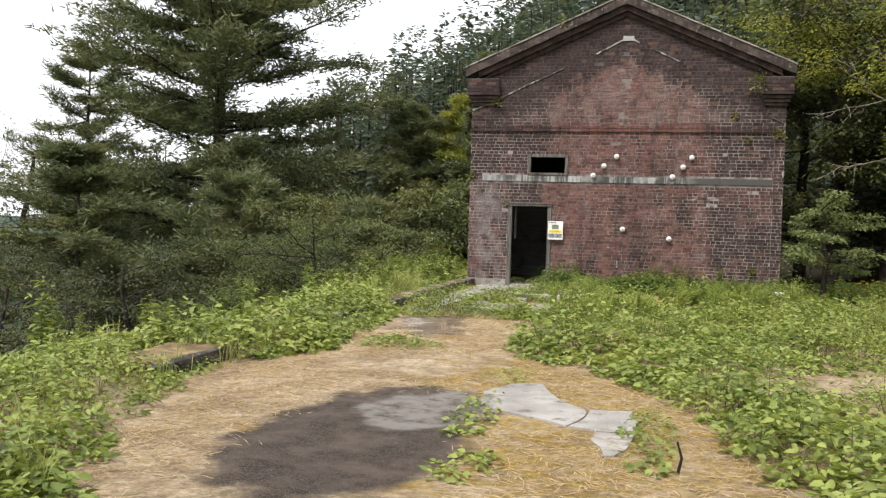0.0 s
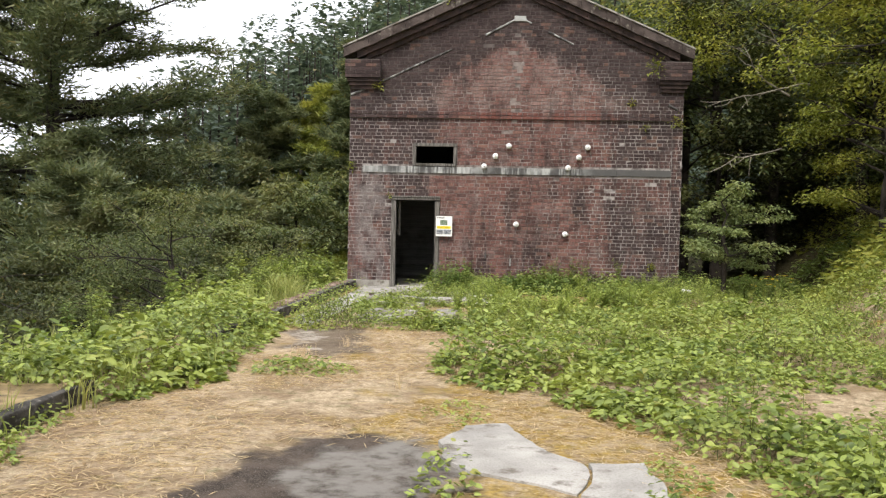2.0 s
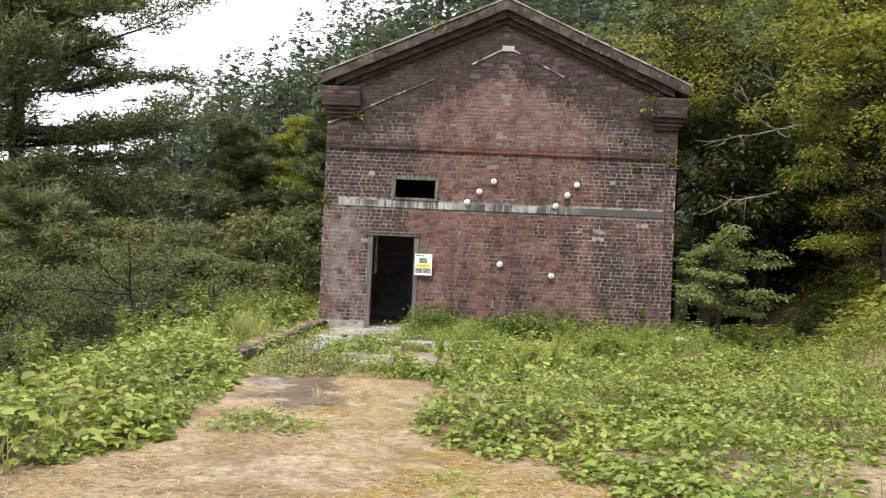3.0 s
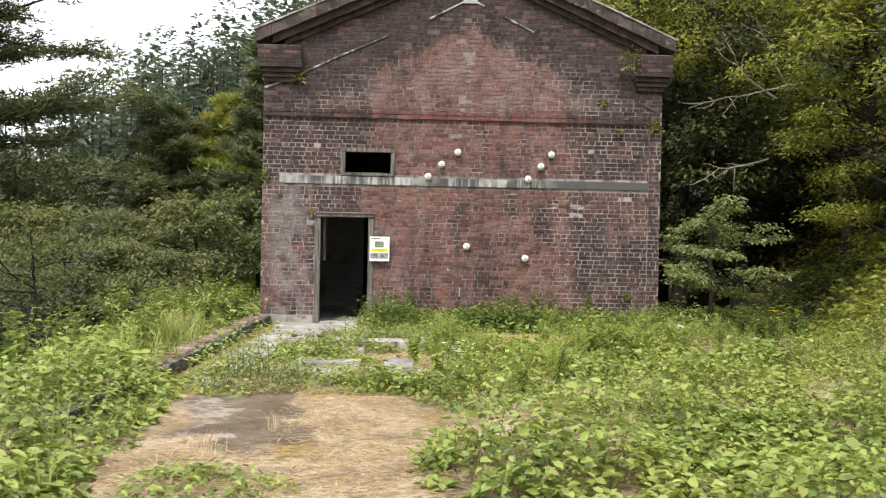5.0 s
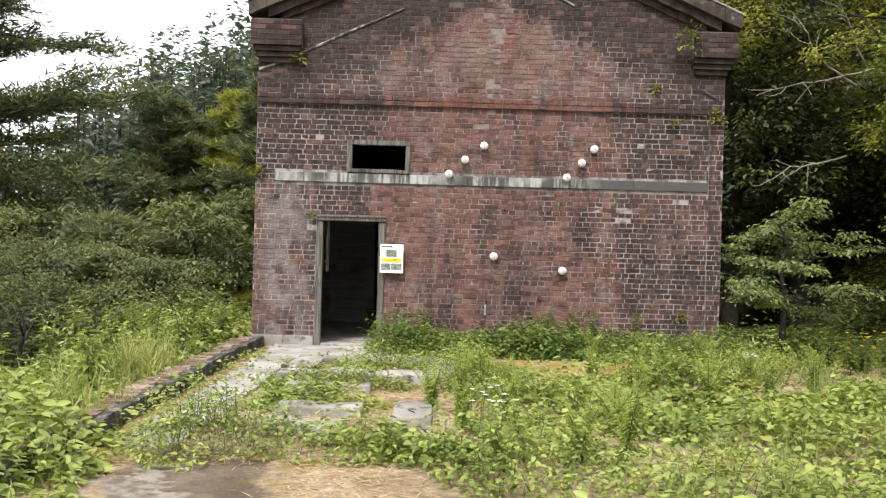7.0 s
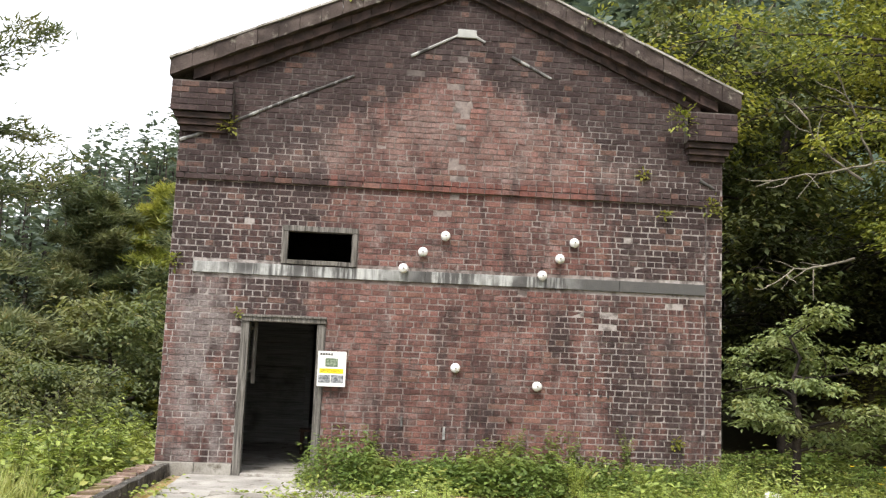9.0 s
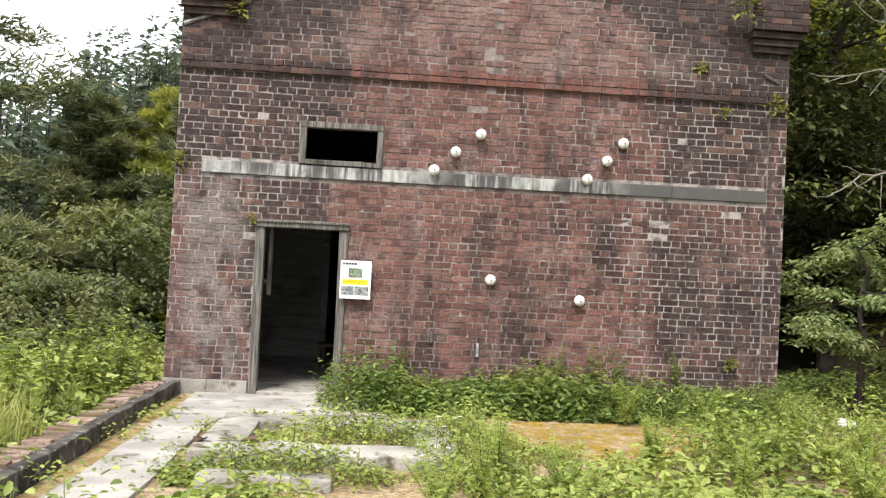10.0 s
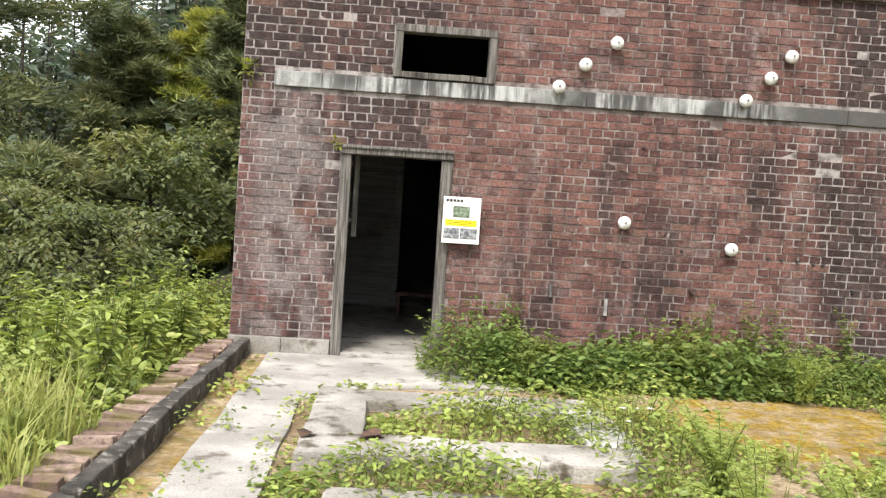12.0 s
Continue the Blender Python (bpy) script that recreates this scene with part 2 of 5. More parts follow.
def make_ground():
    n = Nodes("ground_soil")
    straw = n.mix(n.step(n.noise(1.0, 6, n.scaled(0.07, 0.05, 0.1), 0.75, 1.5), 0.35, 0.68), (0.32, 0.235, 0.145), (0.68, 0.55, 0.385))
    straw = n.mix(n.math("MULTIPLY", n.step(n.noise(1.6, 6, rough=0.65), 0.42, 0.62), 0.75), straw, n.mix(n.noise(25, 5), (0.13, 0.085, 0.05), (0.36, 0.25, 0.145)))
    straw = n.mix(n.math("MULTIPLY", n.step(n.noise(7, 7, rough=0.7), 0.5, 0.62), 0.6), straw, (0.16, 0.11, 0.065))
    moss = n.mix(n.step(n.noise(22, 6), 0.35, 0.7), (0.22, 0.145, 0.022), (0.5, 0.33, 0.05))
    where = n.math("MAXIMUM", n.math("MAXIMUM", n.blob(0.85, 18.4, 1.25, 1.1, 0, 0.3), n.math("MULTIPLY", n.blob(-3.5, 16.5, 0.22, 5.0, 0, 0.6, 2.5), 0.6)), n.math("MULTIPLY", n.blob(0.1, 5.6, 1.25, 3.0, 15, 0.5), 0.75))
    c = n.mix(n.math("MULTIPLY", n.math("MAXIMUM", where, n.step(n.noise(0.8, 5), 0.6, 0.7)), n.step(n.noise(5, 6, rough=0.65), 0.34, 0.62)), straw, moss)
    c = n.mix(n.math("MULTIPLY", n.step(n.noise(5.5, 7, rough=0.7), 0.52, 0.66), 0.4), c, n.mix(n.noise(30, 3), (0.05, 0.075, 0.02), (0.13, 0.16, 0.045)))
    soil = n.mix(n.step(n.noise(3.0, 8, rough=0.7), 0.35, 0.7), (0.045, 0.035, 0.028), (0.14, 0.108, 0.086))
    soil = n.mix(n.step(n.noise(90, 3), 0.5, 0.62), soil, n.mix(n.noise(40, 2), (0.035, 0.03, 0.027), (0.24, 0.2, 0.17)))
    soil = n.mix(n.math("MULTIPLY", n.blob(-0.85, 5.85, 0.62, 1.0, -25, 0.4), n.step(n.noise(4.5, 7, rough=0.68), 0.3, 0.6)), soil, (0.27, 0.25, 0.225))
    soil = n.mix(n.math("MULTIPLY", n.blob(-2.8, 11.9, 0.26, 1.0, 8, 1.0, 2.4), n.step(n.noise(5, 7, rough=0.68), 0.38, 0.6)), soil, (0.4, 0.37, 0.34))
    patch = n.math("MAXIMUM", n.blob(-1.25, 4.5, 0.8, 1.5, 0, 0.22, 1.8), n.blob(-1.15, 5.75, 0.75, 0.85, 0, 0.25, 2.2))
    patch = n.math("MAXIMUM", patch, n.math("MULTIPLY", n.blob(-2.5, 11.6, 0.55, 1.25, 12, 0.75, 1.0), 0.7))
    c = n.mix(patch, c, soil)
    litter = n.mix(n.noise(12, 5), (0.03, 0.025, 0.014), (0.075, 0.065, 0.03))
    far = n.math("MAXIMUM", n.step(n.math("ABSOLUTE", n.math("SUBTRACT", n.axis(0), 1.5)), 5.6, 7.0), n.step(n.axis(1), 20.4, 21.2))
    c = n.mix(far, c, litter)
    c = n.mix(n.step(n.axis(1), 36.0, 46.0), c, (0.045, 0.066, 0.045))
    return n.finish(c, 0.95, n.noise(45, 7, rough=0.75), 0.03, spec=0.15)


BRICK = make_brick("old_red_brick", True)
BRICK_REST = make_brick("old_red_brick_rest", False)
KERB_BRICK = make_brick("tan_worn_brick", True, False)
MORTAR = make_mortar()
CONCRETE = make_plain("weathered_concrete", (0.24, 0.225, 0.2), (0.42, 0.4, 0.365), 1.6, 55, 0.92, 0.01, (0.09, 0.075, 0.055), 0.52)
LIME = make_plain("lime_white_concrete", (0.36, 0.35, 0.325), (0.6, 0.59, 0.56), 5, 50, 0.9, 0.01, (0.16, 0.14, 0.11), 0.52)
EARTH = make_plain("dry_mossy_earth", (0.16, 0.115, 0.06), (0.36, 0.27, 0.14), 5, 40, 0.95, 0.02, (0.07, 0.055, 0.04), 0.55)
SLAB = make_plain("bare_grey_concrete", (0.28, 0.265, 0.245), (0.45, 0.43, 0.4), 1.7, 70, 0.92, 0.008, (0.14, 0.12, 0.1), 0.54)
KERBSTONE = make_plain("blackened_concrete", (0.035, 0.032, 0.028), (0.11, 0.1, 0.09), 4.0, 60, 0.95, 0.014, (0.24, 0.225, 0.2), 0.53)
BAND = make_band()
# Near-black brown brick for the cornice mouldings and corbels.
DARK_BRICK = make_plain("black_brown_brick", (0.032, 0.024, 0.022), (0.08, 0.052, 0.046), 6, 40, 0.92, 0.01)
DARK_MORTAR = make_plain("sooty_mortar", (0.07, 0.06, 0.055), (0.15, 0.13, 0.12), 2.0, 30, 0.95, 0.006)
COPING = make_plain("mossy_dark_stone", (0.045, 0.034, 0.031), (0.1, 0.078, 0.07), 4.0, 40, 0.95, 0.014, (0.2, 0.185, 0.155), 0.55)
WOOD = make_wood("grey_weathered_wood", (0.018, 0.016, 0.014), (0.21, 0.195, 0.175))
BOARD = make_wood("dusty_inside_boards", (0.13, 0.13, 0.115), (0.3, 0.3, 0.27), (0.6, 0.02, 0.02))
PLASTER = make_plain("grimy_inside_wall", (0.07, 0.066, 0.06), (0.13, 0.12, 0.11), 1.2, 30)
ROOFING = make_plain("rusty_roofing", (0.05, 0.04, 0.035), (0.1, 0.075, 0.06), 1.5, 30)
PORCELAIN = make_plain("white_porcelain", (0.72, 0.72, 0.7), (0.8, 0.8, 0.78), 20, 60, 0.18, 0.0005, (0.35, 0.32, 0.28), 0.62, 0.5)
IRON = make_plain("rusty_iron", (0.05, 0.035, 0.03), (0.13, 0.075, 0.05), 15, 60, 0.8, 0.002)
PAPER = make_plain("white_sign_board", (0.76, 0.76, 0.74), (0.82, 0.82, 0.8), 4, 50, 0.45, 0.0002)
YELLOW = make_plain("yellow_print", (0.75, 0.6, 0.02), (0.8, 0.66, 0.05), 4, 50, 0.45, 0.0002)
INK = make_plain("black_print", (0.03, 0.03, 0.03), (0.05, 0.05, 0.05), 4, 50, 0.5, 0.0002)
PRINT_GREEN = make_plain("green_print", (0.06, 0.1, 0.05), (0.28, 0.33, 0.25), 30, 90, 0.45, 0.0002)
PRINT_GREY = make_plain("grey_print", (0.08, 0.09, 0.1), (0.38, 0.39, 0.4), 35, 90, 0.45, 0.0002)
BARK = make_plain("dark_bark", (0.022, 0.018, 0.015), (0.06, 0.048, 0.04), 5, 25, 0.95, 0.02)
TWIG = make_plain("pale_dead_wood", (0.16, 0.14, 0.115), (0.3, 0.27, 0.22), 5, 40, 0.9, 0.004)
STALK = make_plain("green_stalk", (0.09, 0.12, 0.03), (0.16, 0.16, 0.06), 6, 40, 0.7, 0.001)
WEED = make_leaf("weed_leaf", (0.075, 0.115, 0.023), (0.34, 0.41, 0.105), (0.43, 0.455, 0.125), 0.32, 0.4, 0.9)
WEED_DARK = make_leaf("bush_leaf", (0.06, 0.1, 0.025), (0.21, 0.29, 0.08), (0.26, 0.28, 0.08), 0.4, 0.42)
FINE = make_leaf("feathery_weed", (0.2, 0.27, 0.08), (0.46, 0.54, 0.2), (0.46, 0.5, 0.16), 0.5)
GRASS = make_leaf("grass_blade", (0.15, 0.2, 0.04), (0.36, 0.4, 0.13), (0.42, 0.38, 0.16))
STRAW = make_leaf("dry_grass_blade", (0.4, 0.29, 0.17), (0.68, 0.55, 0.37), (0.5, 0.4, 0.2), 0.2)
NEEDLE = make_leaf("pine_needle", (0.055, 0.078, 0.038), (0.165, 0.19, 0.085), (0.2, 0.185, 0.075), 0.3, 0.5, 0.5)
FOREST = make_leaf("forest_leaf", (0.045, 0.066, 0.025), (0.175, 0.205, 0.08), (0.22, 0.21, 0.08), 0.38, 0.5, 0.5)
BRIGHT = make_leaf("sunny_leaf", (0.09, 0.12, 0.022), (0.33, 0.35, 0.08), (0.42, 0.38, 0.08), 0.45, 0.5, 0.6)
# Pale, bluish and low in contrast: distance haze put into the needle colour.
HILL = make_leaf("hazed_far_conifer", (0.06, 0.083, 0.07), (0.125, 0.16, 0.122), (0.125, 0.16, 0.1), 0.3, 0.7, 0.06)
# Forest leaf darkened so that the shade under the trees is in its colour.
SHADED_LEAF = make_leaf("shade_darkened_leaf", (0.022, 0.033, 0.014), (0.085, 0.1, 0.04), (0.11, 0.11, 0.04), 0.3)
SAPLING = make_leaf("sapling_leaf", (0.11, 0.15, 0.06), (0.3, 0.36, 0.16), (0.34, 0.35, 0.16), 0.4)
PETAL = make_plain("white_petal", (0.78, 0.78, 0.74), (0.82, 0.82, 0.8), 30, 80, 0.6, 0.0002)
GOLD = make_plain("yellow_petal", (0.75, 0.5, 0.02), (0.8, 0.6, 0.03), 30, 80, 0.6, 0.0002)


# ---------------------------------------------------------------- mesh helpers
def part(name, bm, material, parent=None, label=""):
    """Links a bmesh as one mesh object, under a thing or a part."""
    me = bpy.data.meshes.new(name)
    bm.to_mesh(me)
    bm.free()
    me.materials.append(material)
    ob = new(name, me)
    if parent is not None:
        ob.parent = parent
    if label:
        ob["label"] = label
    return ob


def from_arrays(name, verts, faces, material, parent=None, smooth=False):
    """A mesh object from numpy vertices and a list of face arrays (n x 3, n x 4)."""
    me = bpy.data.meshes.new(name)
    faces = [f for f in faces if len(f)]
    loops = np.concatenate([f.ravel() for f in faces]).astype(np.int32)
    sizes = np.concatenate([np.full(len(f), f.shape[1]) for f in faces]).astype(np.int32)
    me.vertices.add(len(verts))
    me.vertices.foreach_set("co", np.asarray(verts, np.float32).ravel())
    me.loops.add(len(loops))
    me.loops.foreach_set("vertex_index", loops)
    me.polygons.add(len(sizes))
    me.polygons.foreach_set("loop_start", np.concatenate([[0], np.cumsum(sizes)[:-1]]).astype(np.int32))
    me.update(calc_edges=True)
    me.validate()
    me.polygons.foreach_set("use_smooth", np.full(len(sizes), bool(smooth)))
    me.materials.append(material)
    ob = new(name, me)
    if parent is not None:
        ob.parent = parent
    return ob


def box(bm, x0, x1, y0, y1, z0, z1, bevel=0.0):
    made = bmesh.ops.create_cube(bm, size=1, matrix=Matrix.LocRotScale(((x0 + x1) / 2, (y0 + y1) / 2, (z0 + z1) / 2), None, (x1 - x0, y1 - y0, z1 - z0)))
    if bevel:
        edges = list({e for v in made["verts"] for e in v.link_edges})
        bmesh.ops.bevel(bm, geom=edges, offset=bevel, segments=2, affect="EDGES", profile=0.6)


def prism(bm, outline, y0, y1):
    """An outline in x, z, given thickness along y."""
    a = [bm.verts.new((x, y0, z)) for x, z in outline]
    b = [bm.verts.new((x, y1, z)) for x, z in outline]
    bm.faces.new(a), bm.faces.new(b[::-1])
    for i in range(len(a)):
        j = (i + 1) % len(a)
        bm.faces.new((a[j], a[i], b[i], b[j]))


def slab(bm, outline, z0, z1):
    """An outline in x, y, given thickness along z."""
    a = [bm.verts.new((x, y, z1)) for x, y in outline]
    b = [bm.verts.new((x, y, z0)) for x, y in outline]
    bm.faces.new(a), bm.faces.new(b[::-1])
    for i in range(len(a)):
        j = (i + 1) % len(a)
        bm.faces.new((a[j], a[i], b[i], b[j]))
    bmesh.ops.recalc_face_normals(bm, faces=bm.faces[:])


def worn(bm, amount, scale=3.0, cuts=0):
    """Uneven, chipped surfaces."""
    if cuts:
        bmesh.ops.subdivide_edges(bm, edges=bm.edges[:], cuts=cuts, use_grid_fill=True)
    for v in bm.verts:
        v.co += noise.noise_vector(v.co * scale) * amount


def empty(name, x=0, y=0, z=0):
    ob = new(name)
    ob.location = (x, y, z)
    return ob


def tube_arrays(points, radii, sides=6):
    """Vertices and quads of a tapered tube along points."""
    p, r = np.asarray(points, float), np.asarray(radii, float)
    d = np.gradient(p, axis=0)
    d /= np.linalg.norm(d, axis=1)[:, None] + 1e-9
    ref = np.where(np.abs(d[:, 2:3]) > 0.9, [[1.0, 0, 0]], [[0, 0, 1.0]])
    u = np.cross(d, ref)
    u /= np.linalg.norm(u, axis=1)[:, None] + 1e-9
    w = np.cross(d, u)
    a = np.arange(sides) * 2 * np.pi / sides
    v = p[:, None] + r[:, None, None] * (np.cos(a)[None, :, None] * u[:, None] + np.sin(a)[None, :, None] * w[:, None])
    k = np.arange(len(p) - 1)[:, None] * sides
    i = np.arange(sides)[None]
    j = (i + 1) % sides
    q = np.stack([k + i, k + j, k + sides + j, k + sides + i], -1).reshape(-1, 4)
    return v.reshape(-1, 3), q


class Gather:
    """Collects vertices and faces for one mesh."""

    def __init__(self):
        self.v, self.f, self.n = [], {3: [], 4: []}, 0

    def add(self, v, f):
        for q in (f if isinstance(f, (list, tuple)) else [f]):
            self.f[q.shape[1]].append(q + self.n)
        self.v.append(v)
        self.n += len(v)

    def tube(self, points, radii, sides=6):
        self.add(*tube_arrays(points, radii, sides))

    def make(self, name, material, parent=None, smooth=False):
        return from_arrays(name, np.concatenate(self.v), [np.concatenate(q) for q in self.f.values() if q], material, parent, smooth)


def unit(a):
    return a / (np.linalg.norm(a, axis=-1, keepdims=True) + 1e-9)


def leaf_arrays(base, way, up, length, width, rich=True, droop=0.25, fold=0.25):
    """Leaves with a midrib: base points, directions, upward sides and sizes, one row each."""
    way = unit(way)
    side = unit(np.cross(way, up))
    up = np.cross(side, way)
    n = len(base)
    length, width = np.broadcast_to(length, n)[:, None], np.broadcast_to(width, n)[:, None]

    def at(s, w, h):
        return base + way * length * s + side * width * w + up * (length * (-droop * s * s) + width * h)

    if rich:
        v = np.stack([at(0, 0, 0), at(0.28, 0.46, fold * 0.5), at(0.7, 0.4, fold * 0.5), at(1, 0, 0), at(0.7, -0.4, fold * 0.5), at(0.28, -0.46, fold * 0.5)], 1)
        k = np.arange(n)[:, None] * 6
        return v.reshape(-1, 3), [np.concatenate([k + np.array([0, 1, 2, 3]), k + np.array([0, 3, 4, 5])])]
    v = np.stack([at(0, 0, 0), at(0.45, 0.5, fold * 0.5), at(1, 0, 0), at(0.45, -0.5, fold * 0.5)], 1)
    k = np.arange(n)[:, None] * 4
    return v.reshape(-1, 3), [np.concatenate([k + np.array([0, 1, 2]), k + np.array([0, 2, 3])])]


def needle_arrays(base, way, length, width, r):
    """Needles: one slim triangle each."""
    way = unit(way)
    side = unit(np.cross(way, r.normal(0, 1, way.shape))) * width * 0.5
    v = np.stack([base - side, base + side, base + way * length[:, None]], 1).reshape(-1, 3)
    return v, np.arange(len(base) * 3).reshape(-1, 3)


def smooth01(x, a, b):
    t = np.clip((np.asarray(x, float) - a) / (b - a), 0, 1)
    return t * t * (3 - 2 * t)


def soft_noise(x, y, scale, seed=0.0):
    """Cheap rolling noise between about -1 and 1, on arrays."""
    x, y = np.asarray(x, float) * scale + seed * 3.7, np.asarray(y, float) * scale - seed * 1.9
    return (np.sin(x * 1.7 + 1.3 * np.sin(y * 1.1)) + np.sin(y * 1.9 + 1.7 * np.sin(x * 0.8 + 2)) + np.sin((x + y) * 2.9 + seed) * 0.6) / 2.6


# ---------------------------------------------------------------- the lie of the land
def height(x, y):
    """A level terrace, a drop into a valley on one side, a bank and wooded hills on the other."""
    x, y = np.asarray(x, float), np.asarray(y, float)
    z = -5.0 * smooth01(-x, 4.9, 12.0) - 9.0 * smooth01(-x, 12, 60)
    bank = np.clip(x - 5.8 - 0.5 * np.sin(y * 0.35) + 0.12 * np.clip(18 - y, -20, 20), 0, None)
    z = z + 18.0 * (1 - np.exp(-bank * 0.055)) + 0.15 * np.clip(bank - 20, 0, 150)
    hill = np.clip((x + 45) * 0.84 - 5, -9, 75) * smooth01(y, 34, 130)
    z = np.maximum(z, z * (1 - smooth01(y, 32, 90)) + hill)
    return z + 0.014 * soft_noise(x, y, 1.3) * 1.0 - 0.012


def build_ground():
    nx, ny = 190, 220
    u = np.linspace(-1, 1, nx)
    w = np.linspace(-1, 1, ny)
    x, y = np.meshgrid(14 * u + 900 * u ** 7, 9 + 17 * w + 900 * w ** 7)
    v = np.stack([x, y, height(x, y)], -1).reshape(-1, 3)
    i, j = np.meshgrid(np.arange(nx - 1), np.arange(ny - 1))
    a = (j * nx + i).ravel()
    ob = from_arrays("ground", v, [np.stack([a, a + 1, a + nx + 1, a + nx], -1)], make_ground(), smooth=True)
    tagged(ob, "dry straw, moss and bare dark soil on an overgrown terrace", "ground", kind="structure")


build_ground()


# ---------------------------------------------------------------- the brick building
FRONT, MID, LEFT, RIGHT, PITCH = 20.45, -0.13, -3.8, 3.5, 0.44
DOOR = (-2.83, -1.76, 2.05)
WINDOW = (-2.38, -1.40, 2.71, 3.22)
BAND_Z = (2.555, 2.7)
COURSE, JOINT = 0.0785, 0.009
building = empty("brick_building", MID, FRONT, 0)
tagged(building, "abandoned gabled red brick building with soot-stained front", "building")
for_building = Matrix.Translation((-MID, -FRONT, 0))


def under(ob, parent=building):
    """Puts a part modelled in world places under the building."""
    ob.parent = parent
    ob.matrix_parent_inverse = for_building
    return ob


def gable(x):
    return 6.56 - PITCH * abs(x - MID)


def proud(x, z):
    """How far the corner strips and the upper front stand out."""
    return 0.035 if z > 3.75 or x > RIGHT - 0.22 else 0.0


def build_walls():
    y0, y1 = FRONT + 0.005, FRONT + 0.37
    y2 = y0 - 0.035
    l, r, t = DOOR
    a, b, c, d = WINDOW
    sections = [(LEFT, l, y0, y1, -0.4, 2.6), (l, r, y0, y1, t, 2.6), (r, RIGHT, y0, y1, -0.4, 2.6), (LEFT, a, y0, y1, 2.6, 3.3), (b, RIGHT, y0, y1, 2.6, 3.3),
                (a, b, y0, y1, 2.6, c), (a, b, y0, y1, d, 3.3), (RIGHT - 0.22, RIGHT, y2, y0 - 0.002, 0.0, 3.77)]
    for x0, x1, p, q, z0, z1 in sections:
        bm = bmesh.new()
        box(bm, x0, x1, p, q, z0, z1)
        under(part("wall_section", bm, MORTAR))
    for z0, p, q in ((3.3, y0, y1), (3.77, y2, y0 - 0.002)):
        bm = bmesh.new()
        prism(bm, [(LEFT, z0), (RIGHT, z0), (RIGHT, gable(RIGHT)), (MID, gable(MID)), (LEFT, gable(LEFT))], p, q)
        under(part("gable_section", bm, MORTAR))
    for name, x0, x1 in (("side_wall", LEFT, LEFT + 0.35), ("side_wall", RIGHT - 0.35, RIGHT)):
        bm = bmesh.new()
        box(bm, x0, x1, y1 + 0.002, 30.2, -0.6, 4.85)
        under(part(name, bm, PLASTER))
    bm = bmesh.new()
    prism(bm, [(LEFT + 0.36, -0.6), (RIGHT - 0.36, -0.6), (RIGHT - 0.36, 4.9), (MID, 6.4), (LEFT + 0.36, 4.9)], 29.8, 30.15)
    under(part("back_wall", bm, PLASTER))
    for s in (-1, 1):
        bm = bmesh.new()
        x = MID + s * 3.85
        z = 6.72 - PITCH * 3.85
        prism(bm, [(MID, 6.52), (x, z - 0.2), (x, z - 0.1), (MID, 6.62)][::s], FRONT + 0.38, 30.5)
        bmesh.ops.recalc_face_normals(bm, faces=bm.faces[:])
        under(part("roof", bm, ROOFING, label="dark rusty roof slope"))
    bm = bmesh.new()
    box(bm, LEFT + 0.36, RIGHT - 0.36, y1 + 0.004, 29.7, -0.3, 0.012)
    box(bm, l + 0.1, r - 0.1, FRONT - 0.02, y1, -0.3, 0.035, 0.008)
    under(part("inside_floor", bm, CONCRETE, label="dusty grey concrete floor"))


build_walls()


def band_pieces():
    """The cement band, in lengths, and the plinth."""
    cuts = [LEFT + 0.3, -3.05, -2.72, -2.05, -1.45, -0.5, 0.4, 1.25, 2.1, RIGHT - 0.22]
    for x0, x1 in zip(cuts, cuts[1:]):
        bm = bmesh.new()
        box(bm, x0 + 0.002, x1 - 0.002, FRONT - 0.03, FRONT + 0.1, *BAND_Z, 0.006)
        worn(bm, 0.004, 9)
        under(part("cement_band", bm, BAND))
    for x0, x1 in ((LEFT - 0.01, -3.3), (-3.3, DOOR[0] - 0.005)):
        bm = bmesh.new()
        box(bm, x0, x1 - 0.003, FRONT - 0.045, FRONT + 0.1, -0.25, 0.15, 0.008)
        worn(bm, 0.006, 8)
        under(part("plinth", bm, CONCRETE, label="cracked low concrete plinth"))


band_pieces()


